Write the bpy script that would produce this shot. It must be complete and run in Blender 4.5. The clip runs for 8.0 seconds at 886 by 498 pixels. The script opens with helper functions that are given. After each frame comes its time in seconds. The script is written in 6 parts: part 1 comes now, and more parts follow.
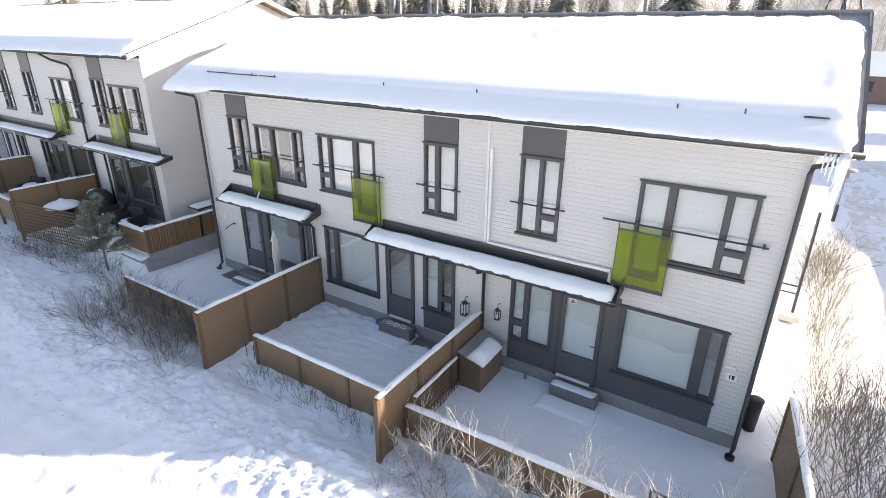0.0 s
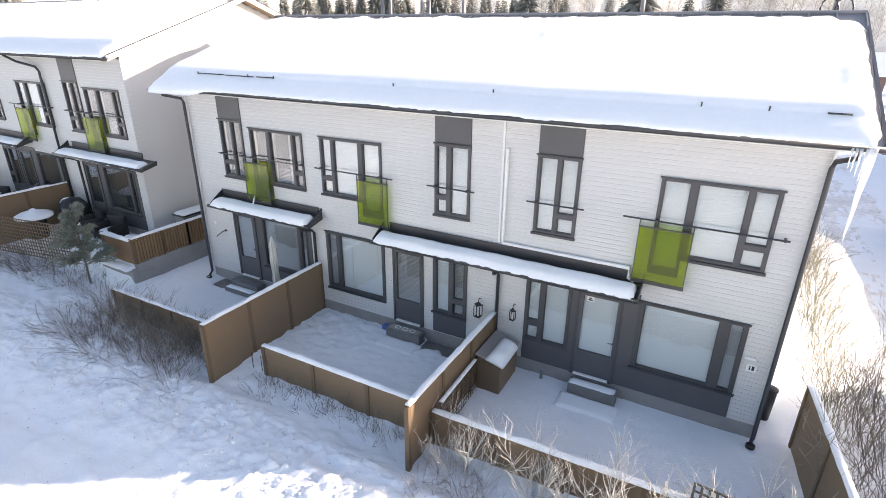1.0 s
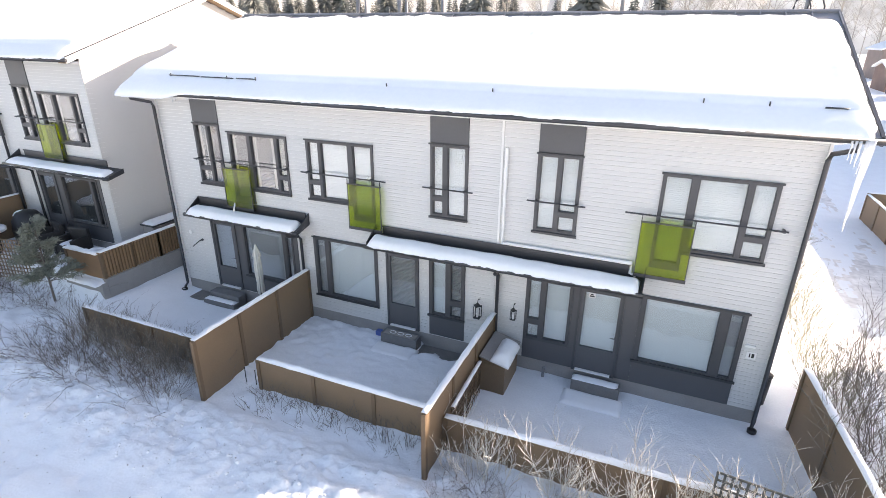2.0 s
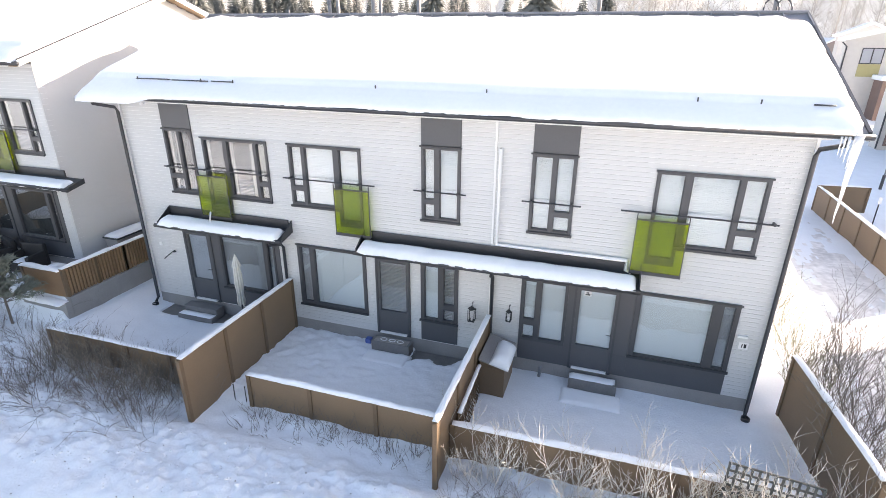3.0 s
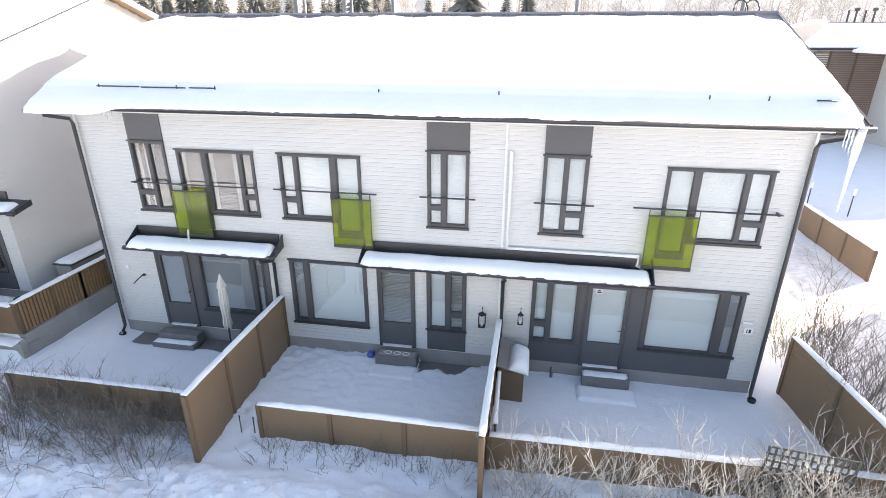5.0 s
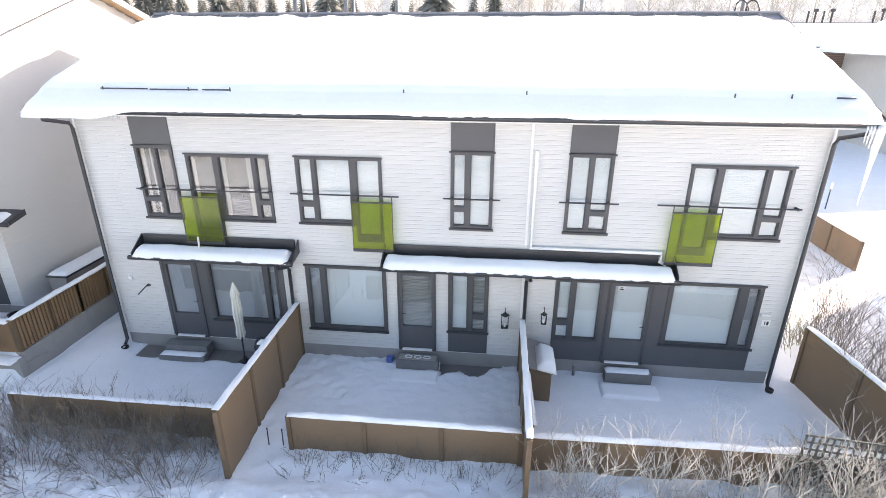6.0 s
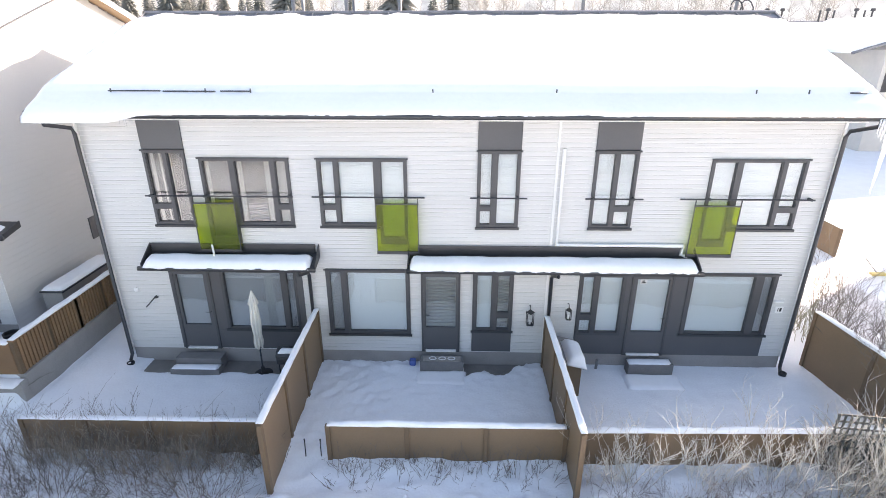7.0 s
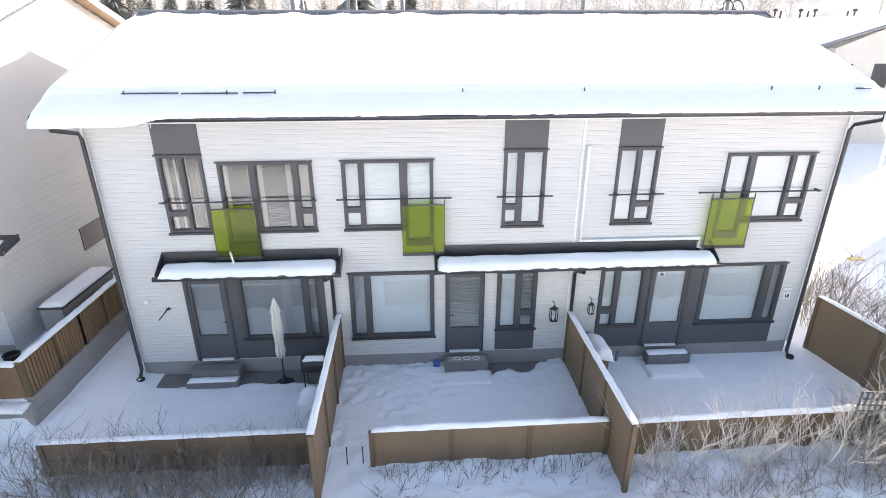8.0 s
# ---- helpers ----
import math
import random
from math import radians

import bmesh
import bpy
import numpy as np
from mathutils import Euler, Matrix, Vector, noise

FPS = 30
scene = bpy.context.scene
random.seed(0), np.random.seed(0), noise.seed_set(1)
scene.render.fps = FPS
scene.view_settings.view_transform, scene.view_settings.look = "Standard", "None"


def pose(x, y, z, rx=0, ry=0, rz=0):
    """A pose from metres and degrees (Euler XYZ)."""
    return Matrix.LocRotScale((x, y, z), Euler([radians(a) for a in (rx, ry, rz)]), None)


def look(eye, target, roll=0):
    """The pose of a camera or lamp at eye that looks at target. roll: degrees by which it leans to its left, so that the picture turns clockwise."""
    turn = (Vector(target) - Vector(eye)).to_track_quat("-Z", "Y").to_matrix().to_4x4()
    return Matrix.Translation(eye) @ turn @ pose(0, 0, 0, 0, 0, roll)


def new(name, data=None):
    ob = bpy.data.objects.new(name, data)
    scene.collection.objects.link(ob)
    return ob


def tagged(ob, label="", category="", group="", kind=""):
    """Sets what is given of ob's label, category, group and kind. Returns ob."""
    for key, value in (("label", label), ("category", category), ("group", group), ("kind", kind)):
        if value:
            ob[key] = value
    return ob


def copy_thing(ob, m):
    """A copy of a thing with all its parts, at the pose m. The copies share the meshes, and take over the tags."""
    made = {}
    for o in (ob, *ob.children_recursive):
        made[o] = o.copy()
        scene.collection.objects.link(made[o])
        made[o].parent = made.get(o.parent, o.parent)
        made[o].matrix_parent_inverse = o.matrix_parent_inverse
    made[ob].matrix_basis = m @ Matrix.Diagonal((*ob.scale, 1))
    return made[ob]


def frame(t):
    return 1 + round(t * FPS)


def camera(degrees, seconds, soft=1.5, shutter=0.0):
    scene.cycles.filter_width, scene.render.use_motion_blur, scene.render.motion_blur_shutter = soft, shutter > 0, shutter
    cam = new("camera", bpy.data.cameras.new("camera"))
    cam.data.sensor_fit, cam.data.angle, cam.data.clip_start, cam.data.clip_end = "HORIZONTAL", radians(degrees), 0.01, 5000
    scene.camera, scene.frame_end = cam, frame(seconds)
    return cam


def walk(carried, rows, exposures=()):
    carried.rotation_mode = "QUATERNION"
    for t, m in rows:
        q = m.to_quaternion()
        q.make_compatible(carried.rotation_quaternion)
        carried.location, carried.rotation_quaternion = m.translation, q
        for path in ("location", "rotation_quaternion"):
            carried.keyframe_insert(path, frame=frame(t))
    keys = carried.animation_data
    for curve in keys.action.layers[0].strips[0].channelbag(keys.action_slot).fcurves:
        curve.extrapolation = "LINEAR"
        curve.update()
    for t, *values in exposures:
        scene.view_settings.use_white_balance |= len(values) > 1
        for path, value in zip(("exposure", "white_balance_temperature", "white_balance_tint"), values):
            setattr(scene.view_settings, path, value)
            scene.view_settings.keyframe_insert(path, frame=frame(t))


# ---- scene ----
cam = camera(80.1, 8.0, 0.6)
PATH = [
    (0, (-0.057, 0.17, 7.584), (-1.055, 1.727, 6.823), 0.6),
    (0.5, (-0.597, -0.087, 7.572), (-1.542, 1.504, 6.812), 0.6),
    (1, (-1.11, -0.298, 7.549), (-1.991, 1.33, 6.792), 0.6),
    (2.5, (-2.502, -0.635, 7.519), (-3.155, 1.098, 6.763), 0.4),
    (3, (-2.923, -0.684, 7.512), (-3.5, 1.077, 6.759), 0.4),
    (3.5, (-3.337, -0.715, 7.532), (-3.845, 1.067, 6.779), 0.3),
    (4, (-3.756, -0.726, 7.547), (-4.196, 1.073, 6.793), 0.2),
    (5.5, (-5.287, -0.787, 7.541), (-5.551, 1.046, 6.786), 0.1),
    (6, (-5.948, -0.817, 7.538), (-6.149, 1.024, 6.783), 0.1),
    (6.5, (-6.67, -0.84, 7.524), (-6.802, 1.008, 6.769), 0.0),
    (7, (-7.425, -0.84, 7.533), (-7.473, 1.01, 6.775), -0.0),
    (7.5, (-8.177, -0.821, 7.532), (-8.144, 1.03, 6.774), -0.1),
    (8, (-8.918, -0.771, 7.519), (-8.809, 1.076, 6.761), -0.1),
]
walk(cam, [(t, look(eye, target, roll)) for t, eye, target, roll in PATH], [(0, 1.42, 7550, 20), (1, 1.51, 7550, 20), (2.5, 1.71, 7550, 20), (4, 1.84, 7550, 20), (8, 1.88, 7550, 20)])

# ---- world, sun, exposure ----
SUN_AZ, SUN_EL = radians(33.0), radians(20.0)      # azimuth from +x towards +y
sun_way = Vector((math.cos(SUN_EL) * math.cos(SUN_AZ), math.cos(SUN_EL) * math.sin(SUN_AZ), math.sin(SUN_EL)))
world = bpy.data.worlds.new("winter_sky")
scene.world = world
world.use_nodes = True
wn = world.node_tree.nodes
sky = wn.new("ShaderNodeTexSky")
sky.sky_type, sky.sun_disc = "NISHITA", False
sky.sun_elevation, sky.sun_rotation = SUN_EL, radians(90) - SUN_AZ
sky.air_density, sky.dust_density, sky.ozone_density = 1.0, 1.0, 1.0
wn["Background"].inputs["Strength"].default_value = 0.13
world.node_tree.links.new(sky.outputs["Color"], wn["Background"].inputs["Color"])
sun = new("sun", bpy.data.lights.new("sun", "SUN"))
sun.data.energy, sun.data.angle, sun.data.color = 5.0, radians(0.6), (1.0, 0.94, 0.85)
sun.matrix_world = look(sun_way * 60, (0, 0, 0))


# ---- materials ----
def material(name, colour, rough=0.6, metal=0.0, vary=0.08, scale=3.0, fine=40.0, bump=0.1, spread=0.0, dist=0.01, coat=0.0):
    """Two scales of colour variation and fine relief; spread varies the tone from piece to piece."""
    m = bpy.data.materials.new(name)
    m.use_nodes = True
    nt = m.node_tree
    n, l = nt.nodes, nt.links
    b = n["Principled BSDF"]
    b.inputs["Roughness"].default_value, b.inputs["Metallic"].default_value = rough, metal
    b.inputs["Coat Weight"].default_value = coat
    tc = n.new("ShaderNodeTexCoord")
    big, small = n.new("ShaderNodeTexNoise"), n.new("ShaderNodeTexNoise")
    big.inputs["Scale"].default_value, small.inputs["Scale"].default_value = scale, fine
    big.inputs["Detail"].default_value = small.inputs["Detail"].default_value = 4
    geo = n.new("ShaderNodeNewGeometry")
    l.new(geo.outputs["Position"], big.inputs["Vector"])
    l.new(geo.outputs["Position"], small.inputs["Vector"])
    add = n.new("ShaderNodeMath")
    add.operation = "ADD"
    l.new(big.outputs["Fac"], add.inputs[0])
    l.new(small.outputs["Fac"], add.inputs[1])
    info = n.new("ShaderNodeObjectInfo")
    mad = n.new("ShaderNodeMath")
    mad.operation = "MULTIPLY_ADD"
    l.new(info.outputs["Random"], mad.inputs[0])
    mad.inputs[1].default_value = spread
    l.new(add.outputs[0], mad.inputs[2])
    rng = n.new("ShaderNodeMapRange")
    rng.inputs["From Min"].default_value, rng.inputs["From Max"].default_value = 0.6, 1.4 + spread
    rng.inputs["To Min"].default_value, rng.inputs["To Max"].default_value = 1 - vary, 1 + vary
    l.new(mad.outputs[0], rng.inputs["Value"])
    mix = n.new("ShaderNodeMix")
    mix.data_type, mix.blend_type = "RGBA", "MULTIPLY"
    mix.inputs["Factor"].default_value = 1.0
    mix.inputs["A"].default_value = (*colour, 1)
    l.new(rng.outputs["Result"], mix.inputs["B"])
    l.new(mix.outputs["Result"], b.inputs["Base Color"])
    bp = n.new("ShaderNodeBump")
    bp.inputs["Strength"].default_value, bp.inputs["Distance"].default_value = bump, dist
    l.new(add.outputs[0], bp.inputs["Height"])
    l.new(bp.outputs["Normal"], b.inputs["Normal"])
    return m


def glass_material(name, tint, gloss, rough=0.02, milky=0.0, slant=0.6):
    """A pane: light passes, with a gloss that grows at a slant; milky adds a tinted film that scatters."""
    m = bpy.data.materials.new(name)
    m.use_nodes = True
    n, l = m.node_tree.nodes, m.node_tree.links
    n.remove(n["Principled BSDF"])
    tr, gl, mx, fr = n.new("ShaderNodeBsdfTransparent"), n.new("ShaderNodeBsdfGlossy"), n.new("ShaderNodeMixShader"), n.new("ShaderNodeLayerWeight")
    lift = n.new("ShaderNodeMapRange")
    tr.inputs["Color"].default_value = (*tint, 1)
    gl.inputs["Roughness"].default_value = rough
    fr.inputs["Blend"].default_value = 0.35
    lift.inputs["To Min"].default_value, lift.inputs["To Max"].default_value = gloss, min(1.0, gloss + slant)
    l.new(fr.outputs["Facing"], lift.inputs["Value"])
    base = tr
    if milky:
        df, tl, both, film = n.new("ShaderNodeBsdfDiffuse"), n.new("ShaderNodeBsdfTranslucent"), n.new("ShaderNodeMixShader"), n.new("ShaderNodeMixShader")
        df.inputs["Color"].default_value = tl.inputs["Color"].default_value = (*tint, 1)
        both.inputs["Fac"].default_value, film.inputs["Fac"].default_value = 0.5, milky
        l.new(df.outputs[0], both.inputs[1])
        l.new(tl.outputs[0], both.inputs[2])
        l.new(tr.outputs[0], film.inputs[1])
        l.new(both.outputs[0], film.inputs[2])
        base = film
    l.new(lift.outputs["Result"], mx.inputs["Fac"])
    l.new(base.outputs[0], mx.inputs[1])
    l.new(gl.outputs[0], mx.inputs[2])
    l.new(mx.outputs[0], n["Material Output"].inputs["Surface"])
    return m


SNOW = material("snow", (0.86, 0.88, 0.9), 0.75, vary=0.03, scale=1.2, fine=12, bump=0.12, dist=0.015)
TRODDEN = material("trodden_snow", (0.82, 0.85, 0.88), 0.8, vary=0.05, scale=1.6, fine=22, bump=0.4, dist=0.03)
ICE = glass_material("ice", (0.95, 0.97, 1.0), 0.08, 0.1, 0.8)
SIDING = material("white_siding", (0.60, 0.60, 0.595), 0.55, vary=0.04, scale=0.8, fine=30, bump=0.05, spread=0.5)
WHITE = material("white_trim", (0.78, 0.78, 0.77), 0.5, vary=0.03)
PANEL = material("grey_panel", (0.085, 0.087, 0.095), 0.45, vary=0.08, scale=1.5, bump=0.05)
FRAME = material("grey_frame", (0.065, 0.067, 0.074), 0.4, vary=0.08, bump=0.03)
METAL = material("dark_metal", (0.055, 0.057, 0.063), 0.35, metal=0.4, vary=0.15, bump=0.05)
VENT = material("galvanised_vent", (0.22, 0.22, 0.23), 0.45, metal=0.4, vary=0.2, bump=0.1)
ROOF = material("roof_metal", (0.24, 0.24, 0.255), 0.5, metal=0.2, vary=0.15, bump=0.05)
CONCRETE = material("concrete", (0.30, 0.29, 0.28), 0.9, vary=0.15, scale=2.5, bump=0.5)
PAVING = material("wet_paving", (0.19, 0.18, 0.17), 0.6, vary=0.25, scale=3, bump=0.4)
FENCE = material("brown_board", (0.20, 0.135, 0.082), 0.6, vary=0.12, scale=1.5, fine=35, bump=0.15, spread=0.3)
POST = material("brown_post", (0.14, 0.092, 0.054), 0.65, vary=0.15, bump=0.2)
SLAT = material("stained_slat", (0.24, 0.145, 0.08), 0.65, vary=0.2, scale=4, bump=0.3, spread=0.5)
TWIG = material("twig", (0.14, 0.118, 0.104), 0.8, vary=0.3, scale=6, bump=0.2, spread=0.3)
MID_TWIG = material("grey_twig", (0.165, 0.145, 0.125), 0.8, vary=0.3, scale=6, bump=0.2, spread=0.3)
TAN_TWIG = material("tan_twig", (0.38, 0.34, 0.28), 0.8, vary=0.25, scale=6, bump=0.2, spread=0.3)
# paler than the wood itself: part of the low sunlight is in the colour
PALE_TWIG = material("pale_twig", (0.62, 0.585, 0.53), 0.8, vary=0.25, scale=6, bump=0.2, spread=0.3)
STRAW = material("straw_twig", (0.27, 0.265, 0.19), 0.85, vary=0.25, scale=5, bump=0.2, spread=0.3)
NEEDLE = material("needles", (0.20, 0.225, 0.19), 0.7, vary=0.35, scale=5, bump=0.2)
GREEN = glass_material("green_glass", (0.64, 0.72, 0.055), 0.02, 0.08, 0.09, 0.2)
PANE = glass_material("window_glass", (0.95, 0.97, 0.97), 0.065, 0.01, 0.0, 0.38)
# bluish tint stands for blue sky mirrored in the panes
BLIND = material("sky_tinted_blind", (0.70, 0.74, 0.78), 0.8, vary=0.04, scale=1.2, bump=0.05)
GREYBLIND = material("grey_blind", (0.36, 0.38, 0.42), 0.8, vary=0.08, scale=1.5, bump=0.1)
DIRTY = material("gritted_snow", (0.72, 0.71, 0.70), 0.85, vary=0.3, scale=0.9, fine=5, bump=0.8, dist=0.05)
# white curtain darkened, as the shade indoors is put into its colour
DIMMED_SHEER = material("dimmed_sheer", (0.34, 0.33, 0.31), 0.85, vary=0.1, scale=6, bump=0.2)
# near-black sheet close behind the glass, stands for the unlit room
ROOM_SHADE = material("room_shade", (0.055, 0.056, 0.06), 0.85, vary=0.12, scale=2.5, bump=0.2)
DARKROOM = material("dim_room", (0.05, 0.05, 0.055), 0.9, vary=0.3, scale=2)
BLACK = material("black_plastic", (0.02, 0.02, 0.022), 0.5, vary=0.2, bump=0.1)
RATTAN = material("black_rattan", (0.025, 0.024, 0.024), 0.7, vary=0.3, fine=60, bump=0.4)
CANVAS = material("white_canvas", (0.62, 0.61, 0.57), 0.8, vary=0.1, scale=4, bump=0.2)
SOFFIT = material("soffit_wood", (0.30, 0.20, 0.12), 0.7, vary=0.1)
# bark and twigs paled, the haze before them put into the colour
HAZED_WOOD = material("hazed_wood", (0.36, 0.335, 0.30), 0.9, vary=0.3, scale=0.3, fine=3, bump=0.3)
# distance haze is mixed into this green, lighter than real needles
SPRUCE = material("hazed_spruce", (0.165, 0.17, 0.155), 0.9, vary=0.2, scale=0.5, fine=4, bump=0.3)
FARWALL = material("far_render", (0.55, 0.53, 0.50), 0.8, vary=0.06)
FARWOOD = material("far_brown_wood", (0.20, 0.135, 0.115), 0.7, vary=0.15, scale=1)


# ---- mesh helpers ----
def part(name, bm, mat, parent=None, label="", smooth=False):
    me = bpy.data.meshes.new(name)
    bm.normal_update()
    bm.to_mesh(me)
    bm.free()
    me.materials.append(mat)
    if smooth:
        for f in me.polygons:
            f.use_smooth = True
    ob = new(name, me)
    if parent is not None:
        ob.parent = parent
        ob.matrix_parent_inverse = parent.matrix_basis.inverted()
    return tagged(ob, label)


def thing(name, label, category, group="", kind="", at=(0, 0, 0)):
    ob = new(name)
    ob.location = at
    bpy.context.view_layer.update()
    return tagged(ob, label, category, group, kind)


def box(bm, x0, x1, y0, y1, z0, z1, bevel=0.0):
    v = [bm.verts.new((x, y, z)) for z in (z0, z1) for y in (y0, y1) for x in (x0, x1)]
    fs = [bm.faces.new([v[i] for i in q]) for q in ((0, 2, 3, 1), (4, 5, 7, 6), (0, 1, 5, 4), (2, 6, 7, 3), (0, 4, 6, 2), (1, 3, 7, 5))]
    if bevel:
        bmesh.ops.bevel(bm, geom=list({e for f in fs for e in f.edges}), offset=bevel, segments=2, affect="EDGES", profile=0.5)
    return bm


def boxes(rows, bevel=0.0):
    bm = bmesh.new()
    for r in rows:
        box(bm, *r, bevel)
    return bm


def tube(bm, pts, radius, sides=8, taper=1.0):
    """A tube along points, with closed ends."""
    pts = [Vector(p) for p in pts]
    rings = []
    for i, p in enumerate(pts):
        d = (pts[min(i + 1, len(pts) - 1)] - pts[max(i - 1, 0)]).normalized()
        a = d.cross(Vector((0, 0, 1)) if abs(d.z) < 0.9 else Vector((1, 0, 0))).normalized()
        b = d.cross(a)
        r = radius * (1 + (taper - 1) * i / max(1, len(pts) - 1))
        rings.append([bm.verts.new(p + r * (math.cos(2 * math.pi * k / sides) * a + math.sin(2 * math.pi * k / sides) * b)) for k in range(sides)])
    for r0, r1 in zip(rings, rings[1:]):
        for k in range(sides):
            bm.faces.new((r0[k], r0[(k + 1) % sides], r1[(k + 1) % sides], r1[k]))
    bm.faces.new(rings[0][::-1])
    bm.faces.new(rings[-1])
    return bm


def lathe(bm, profile, at=(0, 0, 0), sides=16):
    """Turned shape: (radius, height) rows about a standing axis."""
    rings = [[bm.verts.new((at[0] + r * math.cos(2 * math.pi * k / sides), at[1] + r * math.sin(2 * math.pi * k / sides), at[2] + z)) for k in range(sides)] for r, z in profile]
    for r0, r1 in zip(rings, rings[1:]):
        for k in range(sides):
            bm.faces.new((r0[k], r0[(k + 1) % sides], r1[(k + 1) % sides], r1[k]))
    bm.faces.new(rings[0][::-1])
    bm.faces.new(rings[-1])
    return bm


def cells(x0, x1, z0, z1, holes):
    """Rectangles that fill x0..x1, z0..z1 but for the holes (x0, x1, z0, z1)."""
    zs = sorted({z0, z1, *[min(max(h[k], z0), z1) for h in holes for k in (2, 3)]})
    out = []
    for a, b in zip(zs, zs[1:]):
        if b - a < 1e-4:
            continue
        mid, at = (a + b) / 2, x0
        for h in sorted(h for h in holes if h[2] < mid < h[3]):
            if h[0] > at:
                out.append((at, h[0], a, b))
            at = max(at, h[1])
        if at < x1:
            out.append((at, x1, a, b))
    return out


def snow_strip(name, p0, p1, width, height, label, seed=0, over=0.02, step=0.07, mat=None):
    """A soft, uneven cap of snow along a level or sloping edge."""
    p0, p1 = Vector(p0), Vector(p1)
    n = max(3, int((p1 - p0).length / step))
    d = (p1 - p0).normalized()
    side = Vector((-d.y, d.x, 0)).normalized()
    bm = bmesh.new()
    prof = [(-0.5, -0.12), (-0.54, 0.25), (-0.42, 0.75), (-0.15, 1.0), (0.15, 1.0), (0.42, 0.75), (0.54, 0.25), (0.5, -0.12)]
    rings = []
    for i in range(n + 1):
        t = i / n
        q = p0.lerp(p1, t)
        k = 0.8 + 0.45 * noise.noise((q.x * 1.7 + seed, q.y * 1.7, seed * 3.1)) + 0.3 * noise.noise((q.x * 5, q.y * 5 + seed, 2.2)) + 0.16 * noise.noise((q.x * 15, q.y * 15 + seed, 4.2))
        k *= min(1, 0.35 + 6 * min(t, 1 - t))
        w = width * (1 + 0.2 * noise.noise((q.x * 4, q.y * 4, seed + 9)))
        rings.append([bm.verts.new(q + side * (a * w) + Vector((0, 0, height * h * (k if h > 0 else 1)))) for a, h in prof])
    for r0, r1 in zip(rings, rings[1:]):
        for k in range(len(prof) - 1):
            bm.faces.new((r0[k], r0[k + 1], r1[k + 1], r1[k]))
    bm.faces.new(rings[0])
    bm.faces.new(rings[-1][::-1])
    bmesh.ops.recalc_face_normals(bm, faces=bm.faces)
    ob = part(name, bm, mat or SNOW, None, label, True)
    return tagged(ob, label, "snow", "", "stuff")


def snow_pad(name, x0, x1, y0, y1, z, height, label, seed=0, slope=0.0, cell=0.06, round_=2.2):
    """A pillow of snow on a flat or sloping top (slope: rise per metre along y)."""
    nx, ny = max(4, int((x1 - x0) / cell)), max(4, int((y1 - y0) / cell))
    bm = bmesh.new()
    grid = []
    for j in range(ny + 1):
        row = []
        for i in range(nx + 1):
            u, v = 2 * i / nx - 1, 2 * j / ny - 1
            x, y = x0 + (x1 - x0) * i / nx, y0 + (y1 - y0) * j / ny
            ex, ey = min(1, (1 - abs(u)) * (x1 - x0) / 2 / height / 1.1), min(1, (1 - abs(v)) * (y1 - y0) / 2 / height / 1.1)
            e = (1 - (1 - ex) ** round_) ** 0.5 * (1 - (1 - ey) ** round_) ** 0.5
            h = height * e * (1 + 0.22 * noise.noise((x * 2 + seed, y * 3, seed)) + 0.05 * noise.noise((x * 6, y * 6, seed)))
            wob = (0.010 * noise.noise((x * 5, y * 5, seed + 4)) + 0.004 * noise.noise((x * 14, y * 14, seed + 4))) * (1 if e < 0.6 else 0)
            row.append(bm.verts.new((x + wob, y + wob, z + slope * (y - y0) + h)))
        grid.append(row)
    for j in range(ny):
        for i in range(nx):
            bm.faces.new((grid[j][i], grid[j][i + 1], grid[j + 1][i + 1], grid[j + 1][i]))
    rim = [grid[0][i] for i in range(nx + 1)] + [grid[j][nx] for j in range(1, ny + 1)] + [grid[ny][i] for i in range(nx - 1, -1, -1)] + [grid[j][0] for j in range(ny - 1, 0, -1)]
    low = [bm.verts.new(v.co - Vector((0, 0, 0.03))) for v in rim]
    for k in range(len(rim)):
        q = (k + 1) % len(rim)
        bm.faces.new((rim[q], rim[k], low[k], low[q]))
    bm.faces.new(low[::-1])
    ob = part(name, bm, SNOW, None, label, True)
    return tagged(ob, label, "snow", "", "stuff")


# ---- ground ----
F, XL, XR = 10.13, -15.40, 0.42          # front wall, its two ends
FN, XN, DZ = 9.95, -17.95, 0.70          # next house: front wall, near end, rise


def smooth(a, b, v):
    t = min(1.0, max(0.0, (v - a) / (b - a)))
    return t * t * (3 - 2 * t)


